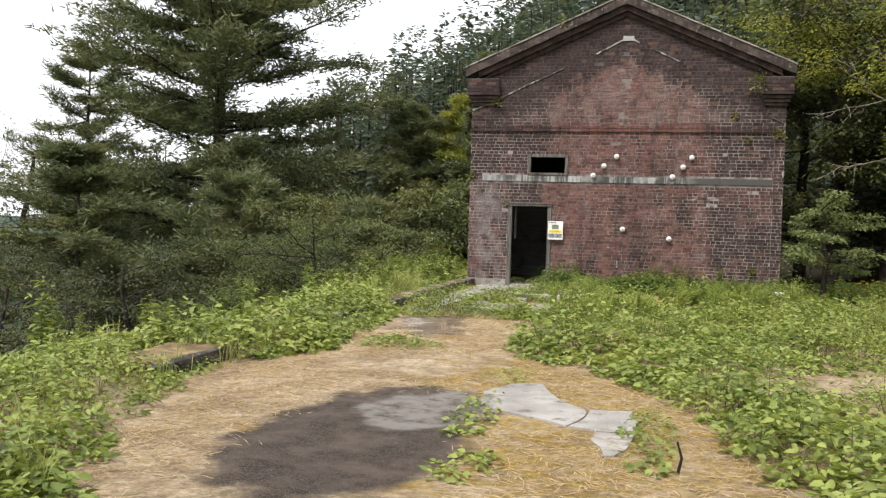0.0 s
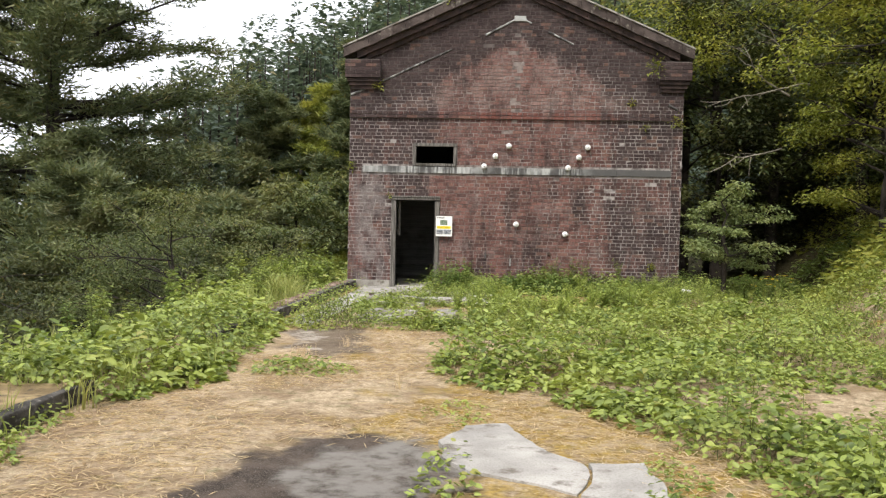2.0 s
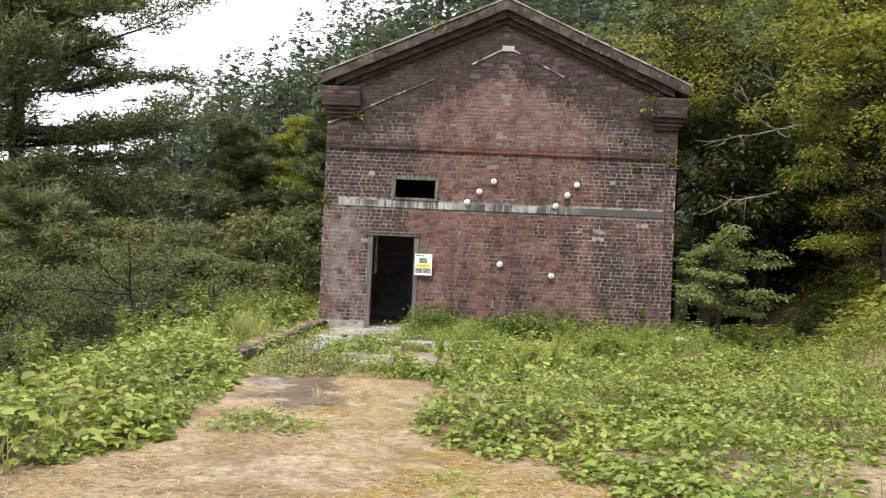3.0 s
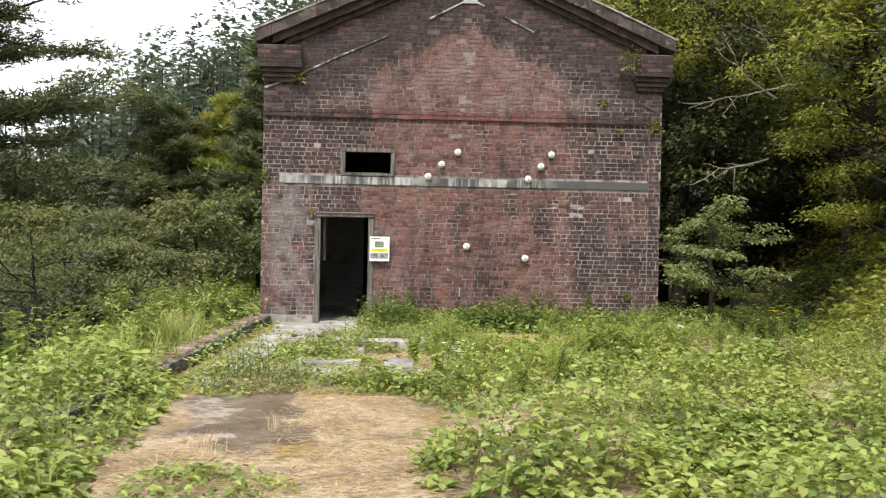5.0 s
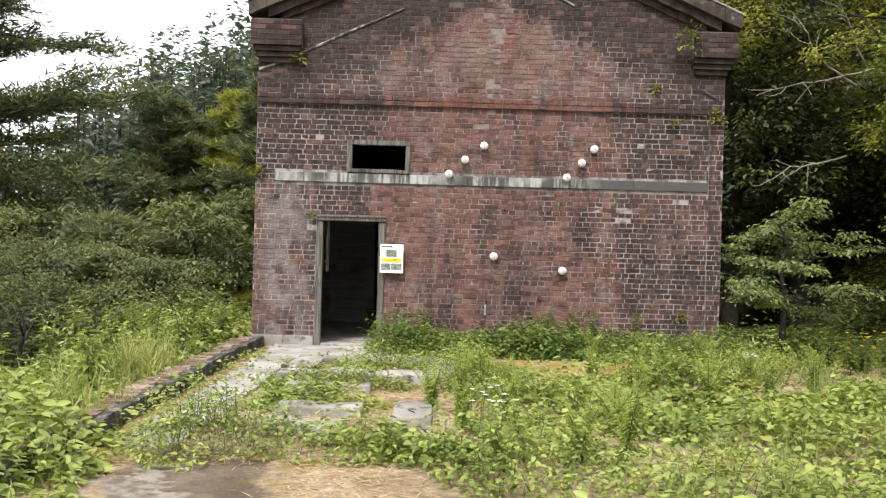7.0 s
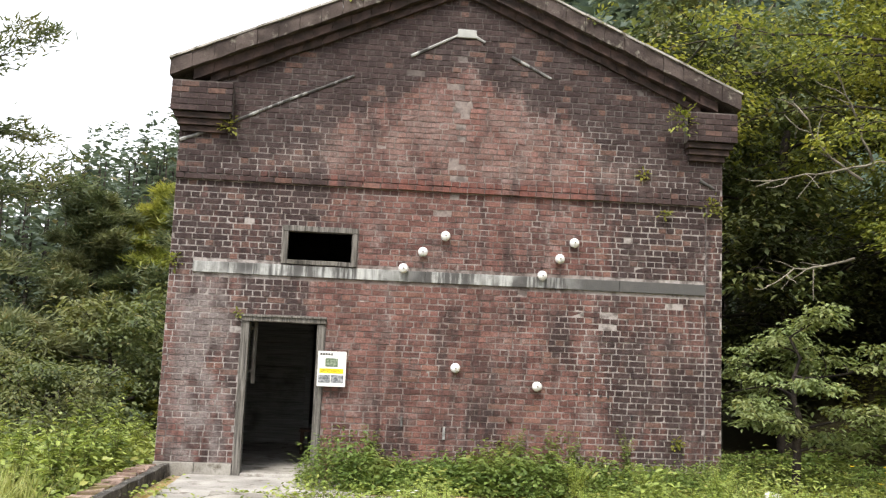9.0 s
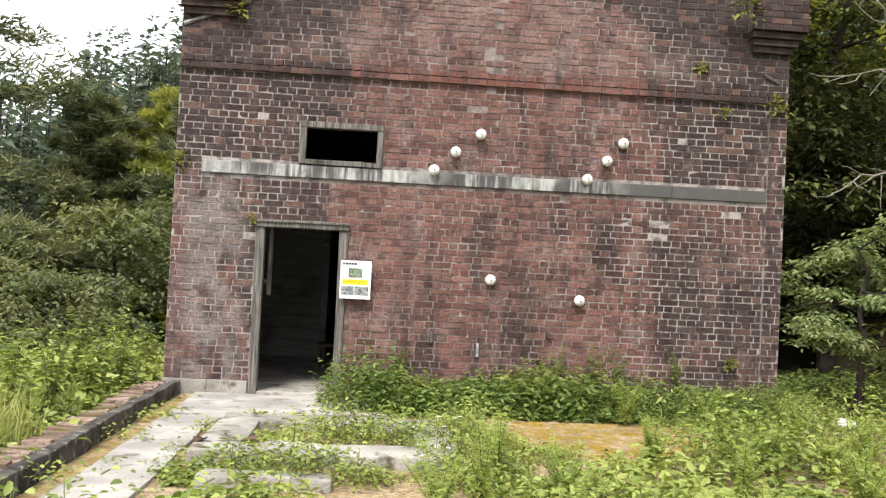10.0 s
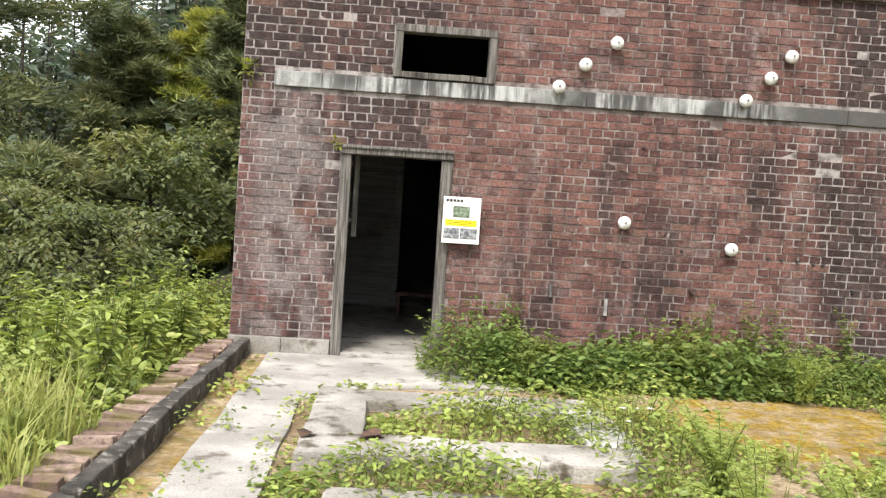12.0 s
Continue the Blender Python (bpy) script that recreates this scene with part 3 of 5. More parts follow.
def cornice():
    """Raking cornice in two steps, end blocks on corbels, and a stump on the peak."""
    def along(s, d0, d1, z0, z1):
        return [(MID + s * d0, z0 - PITCH * d0), (MID + s * d1, z0 - PITCH * d1), (MID + s * d1, z1 - PITCH * d1), (MID + s * d0, z1 - PITCH * d0)]

    for s in (-1, 1):
        for name, z0, z1, y, end, mat in (("capping", 6.945, 6.975, 0.325, 3.81, CONCRETE), ("coping", 6.73, 6.94, 0.3, 3.79, COPING), ("cornice_moulding", 6.59, 6.725, 0.2, 3.5, DARK_BRICK), ("cornice_moulding", 6.49, 6.585, 0.1, 3.3, DARK_BRICK)):
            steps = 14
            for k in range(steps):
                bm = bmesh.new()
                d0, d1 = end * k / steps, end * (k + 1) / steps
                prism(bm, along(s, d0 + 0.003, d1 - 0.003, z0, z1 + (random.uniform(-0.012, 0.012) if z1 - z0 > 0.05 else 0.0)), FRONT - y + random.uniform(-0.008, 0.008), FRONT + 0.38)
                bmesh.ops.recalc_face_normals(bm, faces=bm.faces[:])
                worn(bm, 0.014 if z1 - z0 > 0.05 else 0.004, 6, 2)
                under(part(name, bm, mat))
        # end block of brick, standing on corbels
        outer, inner = (MID + s * 3.76, MID + s * (2.98 if s < 0 else 3.08))
        x0, x1 = sorted((outer, inner))
        bm = bmesh.new()
        box(bm, x0 + 0.008, x1 - 0.008, FRONT - 0.242, FRONT - 0.03, 4.622, 5.02)
        block = under(part("end_block", bm, DARK_MORTAR))
        for row in range(5):
            x = x0 - (0.0 if row % 2 else 0.11)
            while x < x1 - 0.02:
                a, b = max(x, x0), min(x + 0.222, x1)
                if b - a > 0.03:
                    bm = bmesh.new()
                    box(bm, a, b, FRONT - 0.252 + random.uniform(-0.003, 0.003), FRONT - 0.2, 4.622 + row * 0.0785, 4.69 + row * 0.0785, 0.005)
                    part("brick", bm, BRICK, block)
                x += 0.233
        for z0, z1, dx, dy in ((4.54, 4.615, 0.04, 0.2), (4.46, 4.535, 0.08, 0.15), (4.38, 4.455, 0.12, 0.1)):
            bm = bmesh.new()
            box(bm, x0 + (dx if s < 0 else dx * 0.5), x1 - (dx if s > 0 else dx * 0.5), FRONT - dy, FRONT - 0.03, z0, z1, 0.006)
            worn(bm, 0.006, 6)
            under(part("corbel", bm, DARK_BRICK))
    bm = bmesh.new()
    box(bm, MID - 0.26, MID + 0.28, FRONT - 0.29, FRONT + 0.2, 6.88, 7.02, 0.03)
    box(bm, MID - 0.18, MID + 0.2, FRONT - 0.26, FRONT + 0.16, 7.0, 7.1, 0.06)
    worn(bm, 0.02, 6)
    under(part("peak_stump", bm, COPING, label="broken mossy stump on the gable's peak"))


cornice()


def scars():
    """Cement fillets where lean-to roofs once met the front, on both sides of the middle."""
    runs = (((-3.78, 4.27), (-3.5, 4.38), (-3.1, 4.56), (-2.4, 4.9), (-1.95, 5.1), (-1.56, 5.28)), ((-0.82, 5.6), (-0.5, 5.77), (-0.2, 5.93)),
            ((0.02, 5.94), (0.18, 5.86)), ((0.55, 5.68), (0.8, 5.56), (1.1, 5.41)), ((3.18, 4.12), (3.38, 4.02)))
    for run in runs:
        g = Gather()
        p = [(x, FRONT - 0.045, z) for x, z in run]
        g.tube(np.array(p), np.full(len(p), 0.024) * np.linspace(1.0, 0.7, len(p)), 7)
        under(g.make("cement_fillet", BAND))
    bm = bmesh.new()
    box(bm, -0.2, 0.06, FRONT - 0.07, FRONT - 0.03, 5.9, 6.02, 0.015)
    worn(bm, 0.012, 8)
    under(part("cement_cap", bm, BAND))


scars()


def frame_piece(name, x0, x1, y0, y1, z0, z1, parent):
    bm = bmesh.new()
    box(bm, x0, x1, y0, y1, z0, z1, 0.008)
    worn(bm, 0.007, 7, 3)
    return part(name, bm, WOOD, parent)


def openings():
    l, r, t = DOOR
    door = tagged(empty("door_1"), "empty doorway with a split grey weathered timber frame", "doorway", kind="structure")
    frame_piece("jamb", l, l + 0.1, FRONT - 0.03, FRONT + 0.12, 0.0, t - 0.1, door)
    frame_piece("jamb", r - 0.1, r, FRONT - 0.03, FRONT + 0.12, 0.0, t - 0.1, door)
    frame_piece("head", l - 0.01, r + 0.01, FRONT - 0.055, FRONT + 0.12, t - 0.098, t - 0.005, door)
    frame_piece("drip_board", l - 0.02, r + 0.02, FRONT - 0.075, FRONT - 0.057, t - 0.04, t - 0.012, door)
    bm = bmesh.new()
    box(bm, l + 0.12, r - 0.12, FRONT - 0.09, FRONT + 0.02, 0.0, 0.045, 0.01)
    worn(bm, 0.004, 8)
    part("threshold", bm, SLAB, door, "pale worn cement threshold")
    bm = bmesh.new()
    box(bm, l + 0.125, l + 0.175, FRONT + 0.28, FRONT + 0.31, 1.15, 1.97, 0.006)
    for z in (1.3, 1.85):
        box(bm, l - 0.01, l + 0.13, FRONT + 0.285, FRONT + 0.305, z, z + 0.03)
    worn(bm, 0.005, 7)
    part("broken_strip", bm, WOOD, door, "pale broken length of an inner door strip")
    a, b, c, d = WINDOW
    win = tagged(empty("window_1"), "glassless small window with a rotting grey timber frame", "window", kind="structure")
    frame_piece("window_frame", a, a + 0.075, FRONT - 0.045, FRONT + 0.1, c + 0.002, d - 0.075, win)
    frame_piece("window_frame", b - 0.075, b, FRONT - 0.045, FRONT + 0.1, c + 0.002, d - 0.075, win)
    frame_piece("window_frame", a, b, FRONT - 0.05, FRONT + 0.1, d - 0.073, d, win)
    frame_piece("window_sill", a + 0.076, b - 0.076, FRONT - 0.045, FRONT + 0.1, c + 0.002, c + 0.06, win)


openings()


def inside():
    """What daylight reaches behind the doorway."""
    wall = tagged(empty("boarded_partition", -2.95, 25.0, 0.0), "dusty inside wall of lapped horizontal boards", "partition")
    for k in range(13):
        bm = bmesh.new()
        z = 0.3 + k * 0.21
        bmesh.ops.create_cube(bm, size=1, matrix=Matrix.LocRotScale((0.08, 0.012 * (k % 2), z + 0.075), Euler((radians(13), 0, 0)), (1.2, 0.022, 0.232)))
        worn(bm, 0.003, 5)
        part("board", bm, BOARD, wall)
    bm = bmesh.new()
    box(bm, -0.52, 0.68, -0.035, 0.04, 0.012, 0.29)
    part("bottom_board", bm, BOARD, wall)
    for x in (-0.55, 0.72):
        bm = bmesh.new()
        box(bm, x - 0.05, x + 0.05, -0.07, 0.08, 0.012, 3.0, 0.006)
        part("post", bm, BOARD, wall)
    stool = tagged(empty("low_stool", -1.95, 23.3, 0.012), "low dusty wooden bench on the inside floor", "bench")
    bm = bmesh.new()
    box(bm, -0.26, 0.26, -0.16, 0.16, 0.34, 0.38, 0.006)
    part("seat", bm, IRON, stool)
    for x in (-0.22, 0.22):
        for y in (-0.12, 0.12):
            bm = bmesh.new()
            box(bm, x - 0.02, x + 0.02, y - 0.02, y + 0.02, 0.0, 0.339)
            part("leg", bm, IRON, stool)


inside()


def insulator(x, z):
    """A white bell on a rusty bush, sticking out of the wall."""
    top = tagged(empty("insulator", x, FRONT - 0.01, z), "white porcelain wall insulator on the brick front", "insulator", "insulators on the front")
    bm = bmesh.new()
    rings = ((0.0, 0.03), (0.018, 0.034), (0.03, 0.054), (0.048, 0.064), (0.075, 0.065), (0.093, 0.058), (0.108, 0.042), (0.116, 0.024), (0.119, 0.012))
    loops = [[bm.verts.new((r * math.cos(a * math.pi / 8), -d - 0.012, r * math.sin(a * math.pi / 8))) for a in range(16)] for d, r in rings]
    for p, q in zip(loops, loops[1:]):
        for i in range(16):
            bm.faces.new((p[i], p[(i + 1) % 16], q[(i + 1) % 16], q[i]))
    bm.faces.new(loops[-1])
    bmesh.ops.recalc_face_normals(bm, faces=bm.faces[:])
    for f in bm.faces:
        f.smooth = True
    part("bell", bm, PORCELAIN, top)
    bm = bmesh.new()
    bmesh.ops.create_cone(bm, cap_ends=True, segments=12, radius1=0.05, radius2=0.04, depth=0.04, matrix=Matrix.Translation((0, 0.0, 0)) @ Euler((math.pi / 2, 0, 0)).to_matrix().to_4x4())
    part("collar", bm, IRON, top)
    bm = bmesh.new()
    bmesh.ops.create_cone(bm, cap_ends=True, segments=10, radius1=0.012, radius2=0.008, depth=0.03, matrix=Matrix.Translation((0, -0.128, 0)) @ Euler((math.pi / 2, 0, 0)).to_matrix().to_4x4())
    part("wire_hole", bm, IRON, top)


for at_x, at_z in ((-0.79, 2.722), (-0.545, 2.95), (-0.255, 3.175), (1.045, 2.715), (1.275, 2.948), (1.465, 3.17), (-0.06, 1.46), (1.015, 1.265)):
    insulator(at_x, at_z)


def sign():
    board = tagged(empty("notice_board", -1.645, FRONT - 0.1, 1.385), "white notice with a yellow stripe and small pictures beside the doorway", "sign")
    w, h = 0.36, 0.445
    bm = bmesh.new()
    box(bm, -w / 2, w / 2, -0.012, 0.012, -h / 2, h / 2, 0.004)
    part("panel", bm, PAPER, board)

    def patch(name, x0, x1, z0, z1, mat, label=""):
        b = bmesh.new()
        box(b, x0, x1, -0.0165, -0.013, z0, z1)
        part(name, b, mat, board, label)

    patch("yellow_stripe", -0.155, 0.15, -0.055, 0.005, YELLOW, "yellow stripe")
    patch("picture", -0.085, 0.075, 0.03, 0.135, PRINT_GREEN, "green landscape picture")
    patch("picture", -0.165, -0.015, -0.175, -0.075, PRINT_GREY, "grey picture of a building")
    patch("picture", -0.005, 0.155, -0.175, -0.075, PRINT_GREY, "grey picture of a building")
    for k in range(5):
        patch("heading_mark", -0.155 + k * 0.034, -0.13 + k * 0.034, 0.175, 0.198, INK)
    for k in range(3):
        patch("print_line", -0.14, 0.13 - 0.03 * k, -0.012 - k * 0.014, -0.008 - k * 0.014, INK)
    bm = bmesh.new()
    box(bm, -0.2, -0.1, 0.013, 0.055, 0.05, 0.09)
    part("batten", bm, WOOD, board)


sign()


def brackets():
    """Small iron leftovers in the wall."""
    for x, z, long in ((-0.17, 0.62, 0.16), (-0.72, 0.75, 0.12)):
        bm = bmesh.new()
        box(bm, x - 0.014, x + 0.014, FRONT - 0.035, FRONT + 0.02, z - long / 2, z + long / 2, 0.004)
        tagged(part("iron_bracket", bm, BAND), "short pale rusted strap fixed in the brickwork", "bracket")
    bm = bmesh.new()
    bmesh.ops.create_cone(bm, cap_ends=True, segments=12, radius1=0.035, radius2=0.03, depth=0.08, matrix=Matrix.Translation((0.68, FRONT - 0.03, 0.83)) @ Euler((math.pi / 2, 0, 0)).to_matrix().to_4x4())
    tagged(part("pipe_stub", bm, IRON), "short broken pipe end in the brick front", "pipe")


brackets()


def plugs():
    """Small holes in the brickwork, their dark inside drawn as black discs on the face."""
    for x, z in ((1.42, 1.2), (1.56, 1.19), (1.72, 1.185), (1.88, 1.17), (1.98, 1.165), (0.55, 1.22), (2.3, 0.92), (0.1, 2.2)):
        bm = bmesh.new()
        bmesh.ops.create_cone(bm, cap_ends=True, segments=10, radius1=0.018, radius2=0.014, depth=0.03, matrix=Matrix.Translation((x, FRONT - 0.006, z)) @ Euler((math.pi / 2, 0, 0)).to_matrix().to_4x4())
        tagged(part("wall_plug", bm, INK), "small hole in the brickwork, drawn as a dark disc", "plug", "plugs in the front")


plugs()


# ---------------------------------------------------------------- paving, kerb and foundation
def paving():
    for name, outline, z, label in (
            ("pavement", [(-3.42, 13.2), (-2.95, 12.9), (-2.88, 16.2), (-2.9, 18.4), (-2.3, 18.95), (-1.1, 19.2), (-1.3, 19.8), (-1.8, 20.35), (-3.4, 20.4), (-3.38, 17.0)], 0.012, "pale worn concrete path beside the kerb"),
            ("pavement", [(-0.66, 6.45), (-0.5, 6.95), (-0.22, 7.05), (-0.1, 6.7), (0.08, 6.25), (0.27, 6.0), (0.3, 5.72), (0.2, 5.35), (-0.1, 5.55), (-0.45, 5.75), (-0.62, 6.05)], 0.014, "cracked bare concrete slab among moss"),
            ("pavement", [(0.31, 6.0), (0.66, 6.05), (0.72, 5.5), (0.69, 5.25), (0.42, 5.22), (0.22, 5.32), (0.32, 5.7)], 0.018, "cracked bare concrete slab among moss"),
            ("pavement", [(0.43, 5.2), (0.7, 5.22), (0.66, 4.75), (0.6, 4.55), (0.52, 4.52), (0.5, 4.75), (0.4, 4.95)], 0.013, "cracked bare concrete slab among moss")):
        bm = bmesh.new()
        ragged = []
        for (x0, y0), (x1, y1) in zip(outline, outline[1:] + outline[:1]):
            for k in range(5):
                t = k / 5
                p = Vector((x0 + (x1 - x0) * t, y0 + (y1 - y0) * t, 0))
                p += noise.noise_vector(p * 5) * 0.035
                ragged.append((p.x, p.y))
        slab(bm, ragged, -0.1, z)
        tagged(part(name, bm, SLAB), label, "concrete", kind="structure")


paving()


def ledge():
    """A bit of the old edge that still stands out of the weeds, its top grown with straw."""
    bm = bmesh.new()
    box(bm, -4.4, -3.72, 6.1, 7.5, -0.2, 0.13, 0.05)
    worn(bm, 0.05, 3, 5)
    ob = tagged(part("earth_ledge", bm, EARTH), "low crumbling earth ledge topped with dry moss", "ledge", kind="structure")
    bm = bmesh.new()
    box(bm, -3.72, -3.62, 5.8, 7.6, -0.2, 0.13, 0.02)
    worn(bm, 0.03, 5, 4)
    part("kerbstone", bm, KERBSTONE, ob)


ledge()


def foundation():
    base = tagged(empty("machine_foundation", -1.72, 17.7, 0), "low rectangular concrete machine foundation, chipped and filled with weeds", "foundation")
    for name, x0, x1, y0, y1, z in (("front_beam", -1.05, 1.0, -1.05, -0.6, 0.1), ("back_beam", -1.05, 1.0, 0.42, 0.82, 0.085),
                                    ("side_beam", -1.05, -0.68, -0.598, 0.418, 0.096), ("lime_beam", 0.7, 1.03, -0.598, 0.418, 0.1)):
        bm = bmesh.new()
        box(bm, x0, x1, y0, y1, -0.15, z, 0.02)
        worn(bm, 0.018, 4, 5)
        part(name, bm, LIME if name == "lime_beam" else CONCRETE, base)
    second = tagged(empty("sleeper_foundation", -1.85, 14.2, 0), "low weathered concrete foundation block among weeds", "foundation")
    for name, x0, x1, y0, y1, z in (("front_beam", -0.62, 0.12, -0.6, -0.15, 0.07), ("back_beam", -0.6, 0.2, 0.35, 0.7, 0.075), ("side_beam", 0.5, 0.85, -0.1, 0.7, 0.09)):
        bm = bmesh.new()
        box(bm, x0, x1, y0, y1, -0.15, z, 0.02)
        worn(bm, 0.015, 4, 4)
        part(name, bm, CONCRETE, second)
    third = tagged(empty("sleeper_foundation", -2.15, 16.0, 0), "narrow weathered concrete sleeper across the path", "foundation")
    bm = bmesh.new()
    box(bm, -0.4, 0.5, -0.16, 0.1, -0.15, 0.09, 0.02)
    worn(bm, 0.015, 4, 4)
    part("beam", bm, CONCRETE, third)


foundation()


def kerb():
    edge = tagged(empty("kerb", -3.64, 12.0, 0), "black-stained concrete kerb backed by a row of bricks", "kerb", kind="structure")
    y = 10.6
    k = 0
    while y < 20.3:
        y1 = min(y + (1.7, 1.25, 2.1, 1.5)[k % 4], 20.4)
        bm = bmesh.new()
        dx = random.uniform(-0.012, 0.012)
        box(bm, -0.055 + dx, 0.045 + dx, y - 12 + 0.006, y1 - 12 - 0.006, -0.2, 0.145 + random.uniform(-0.012, 0.012), 0.012)
        worn(bm, 0.02, 7, 4)
        part("kerbstone", bm, KERBSTONE, edge)
        y, k = y1, k + 1
    brick = bmesh.new()
    box(brick, -0.11, 0.11, -0.034, 0.034, -0.03, 0.03, 0.006)
    me = None
    y = 11.5
    while y < 20.3:
        if me is None:
            first = part("brick", brick, KERB_BRICK, edge)
            me = first.data
            ob = first
        else:
            ob = new("brick", me)
            ob.parent = edge
        if random.random() < 0.22:
            y += random.uniform(0.03, 0.14)
        ob.location = (-0.185 + random.uniform(-0.015, 0.015), y - 12, 0.115 + random.uniform(-0.02, 0.006))
        ob.rotation_euler = (random.uniform(-0.2, 0.2), random.uniform(-0.1, 0.1), random.uniform(-0.2, 0.2))
        y += 0.078
    bm = bmesh.new()
    box(bm, -0.32, -0.07, -1.3, 8.4, -0.3, 0.085)
    worn(bm, 0.006, 4)
    part("bedding", bm, MORTAR, edge)


kerb()


# ---------------------------------------------------------------- plants
def weeds(name, material, where, bounds, plants, leaf, label, per=(14, 24), rich=True, spread=0.55, slim=0.5, seed=1, stalks=True, category="weeds", floor=None):
    """Low leafy plants scattered where the function gives a height; one object."""
    r = np.random.default_rng(seed)
    x = r.uniform(bounds[0], bounds[1], plants)
    y = r.uniform(bounds[2], bounds[3], plants)
    h = where(x, y) * r.uniform(0.65, 1.15, plants)
    keep = h > 0.03
    x, y, h = x[keep], y[keep], h[keep]
    z = height(x, y) if floor is None else np.full(len(x), floor)
    n = r.integers(per[0], per[1], len(x))
    own = np.repeat(np.arange(len(x)), n)
    m = len(own)
    a = r.uniform(0, 2 * np.pi, m)
    u = np.sqrt(r.uniform(0, 1, m))
    reach = (0.07 + h[own] * spread) * u
    top = h[own] * (1 - 0.5 * u ** 2) * (0.2 + 0.85 * r.random(m) ** 0.55)
    base = np.stack([x[own] + np.cos(a) * reach, y[own] + np.sin(a) * reach, z[own] + np.maximum(top, 0.015)], -1)
    b = a + r.normal(0, 0.7, m)
    lift = r.normal(0.12, 0.32, m)
    way = np.stack([np.cos(b), np.sin(b), lift], -1)
    up = np.stack([r.normal(0, 0.45, m), r.normal(0, 0.45, m), np.ones(m)], -1)
    length = leaf * r.uniform(0.55, 1.3, m) * (0.62 + 0.55 * smooth01(soft_noise(x, y, 0.6, seed), -0.5, 0.6))[own]
    g = Gather()
    g.add(*leaf_arrays(base, way, up, length, length * slim * r.uniform(0.8, 1.2, m), rich))
    ob = g.make(name, material, None, True)
    tagged(ob, label, category, kind="stuff")
    if stalks:
        pick = r.random(m) < 0.05
        foot = np.stack([x[own], y[own], z[own] - 0.01], -1)[pick]
        tip = base[pick]
        mid = foot * 0.5 + tip * 0.5 + np.stack([np.zeros(len(tip)), np.zeros(len(tip)), h[own][pick] * 0.15], -1)
        w = 0.003
        off = np.array([[w, 0, 0]])
        v = np.stack([foot - off, foot + off, mid + off, mid - off, tip + off * 0.5, tip - off * 0.5], 1).reshape(-1, 3)
        k = np.arange(len(tip))[:, None] * 6
        q = np.concatenate([k + np.array([0, 1, 2, 3]), k + np.array([3, 2, 4, 5])])
        tagged(from_arrays("stalks", v, [q], STALK), "thin green stalks among the weeds", "stalks", kind="stuff")


def blades(name, material, x, y, z, length, label, per=14, spread=0.05, lean=0.35, width=0.006, seed=3, category="grass"):
    """Tufts of grass: bent blades of three lengths."""
    r = np.random.default_rng(seed)
    own = np.repeat(np.arange(len(x)), per)
    m = len(own)
    a = r.uniform(0, 2 * np.pi, m)
    base = np.stack([x[own] + r.normal(0, spread, m), y[own] + r.normal(0, spread, m), z[own]], -1)
    l = length[own] * r.uniform(0.5, 1.1, m)
    out = np.stack([np.cos(a), np.sin(a), np.zeros(m)], -1)
    side = np.stack([-np.sin(a), np.cos(a), np.zeros(m)], -1)
    k = r.uniform(0.2, 1.0, m) * lean

    def at(s, w):
        return base + out * (l * k * s * s)[:, None] + np.array([0, 0, 1]) * (l * s * (1 - 0.35 * k * s))[:, None] + side * (w * width * l / np.maximum(l, 0.2))[:, None]

    v = np.stack([at(0, 1), at(0, -1), at(0.5, -0.8), at(0.5, 0.8), at(1, 0)], 1).reshape(-1, 3)
    j = np.arange(m)[:, None] * 5
    ob = from_arrays(name, v, [j + np.array([0, 1, 2, 3]), j + np.array([3, 2, 4])], material)
    return tagged(ob, label, category, kind="stuff")


def right_edge(y):
    return np.interp(y, [-20, 2, 4, 5, 6, 7, 8, 8.8, 10, 12.4, 12.8, 13.4, 13.7, 18.9, 19.4, 21], [2.2, 1.9, 1.6, 1.45, 1.15, 0.75, 0.2, -0.85, -1.0, -0.95, -2.3, -2.6, -0.75, -0.55, -1.6, -1.6])


def left_edge(y):
    return np.interp(y, [-20, 1.5, 3, 4, 5.5, 6.4, 7.4, 8.4, 10, 12, 13, 14, 15, 21], [-1.7, -1.9, -2.25, -2.85, -3.2, -3.5, -3.4, -2.9, -3.05, -3.25, -3.35, -3.55, -3.92, -3.86])


MOUNDS = ((-0.15, 9.6, 1.0, 0.42), (1.5, 8.7, 0.9, 0.36), (1.4, 6.6, 0.7, 0.32), (2.6, 3.4, 1.0, 0.34), (3.4, 15.0, 0.9, 0.3), (1.75, 5.0, 0.9, 0.36), (0.9, 11.6, 0.9, 0.34), (2.9, 10.8, 1.2, 0.38), (3.4, 7.0, 1.2, 0.36),
          (-0.55, 12.5, 0.7, 0.4), (2.2, 13.6, 1.1, 0.3), (4.4, 13.2, 1.3, 0.36), (1.7, 17.2, 1.1, 0.36), (3.4, 18.3, 1.2, 0.34), (0.2, 15.0, 0.8, 0.3), (5.3, 16.4, 1.3, 0.4), (4.6, 9.6, 1.3, 0.36))


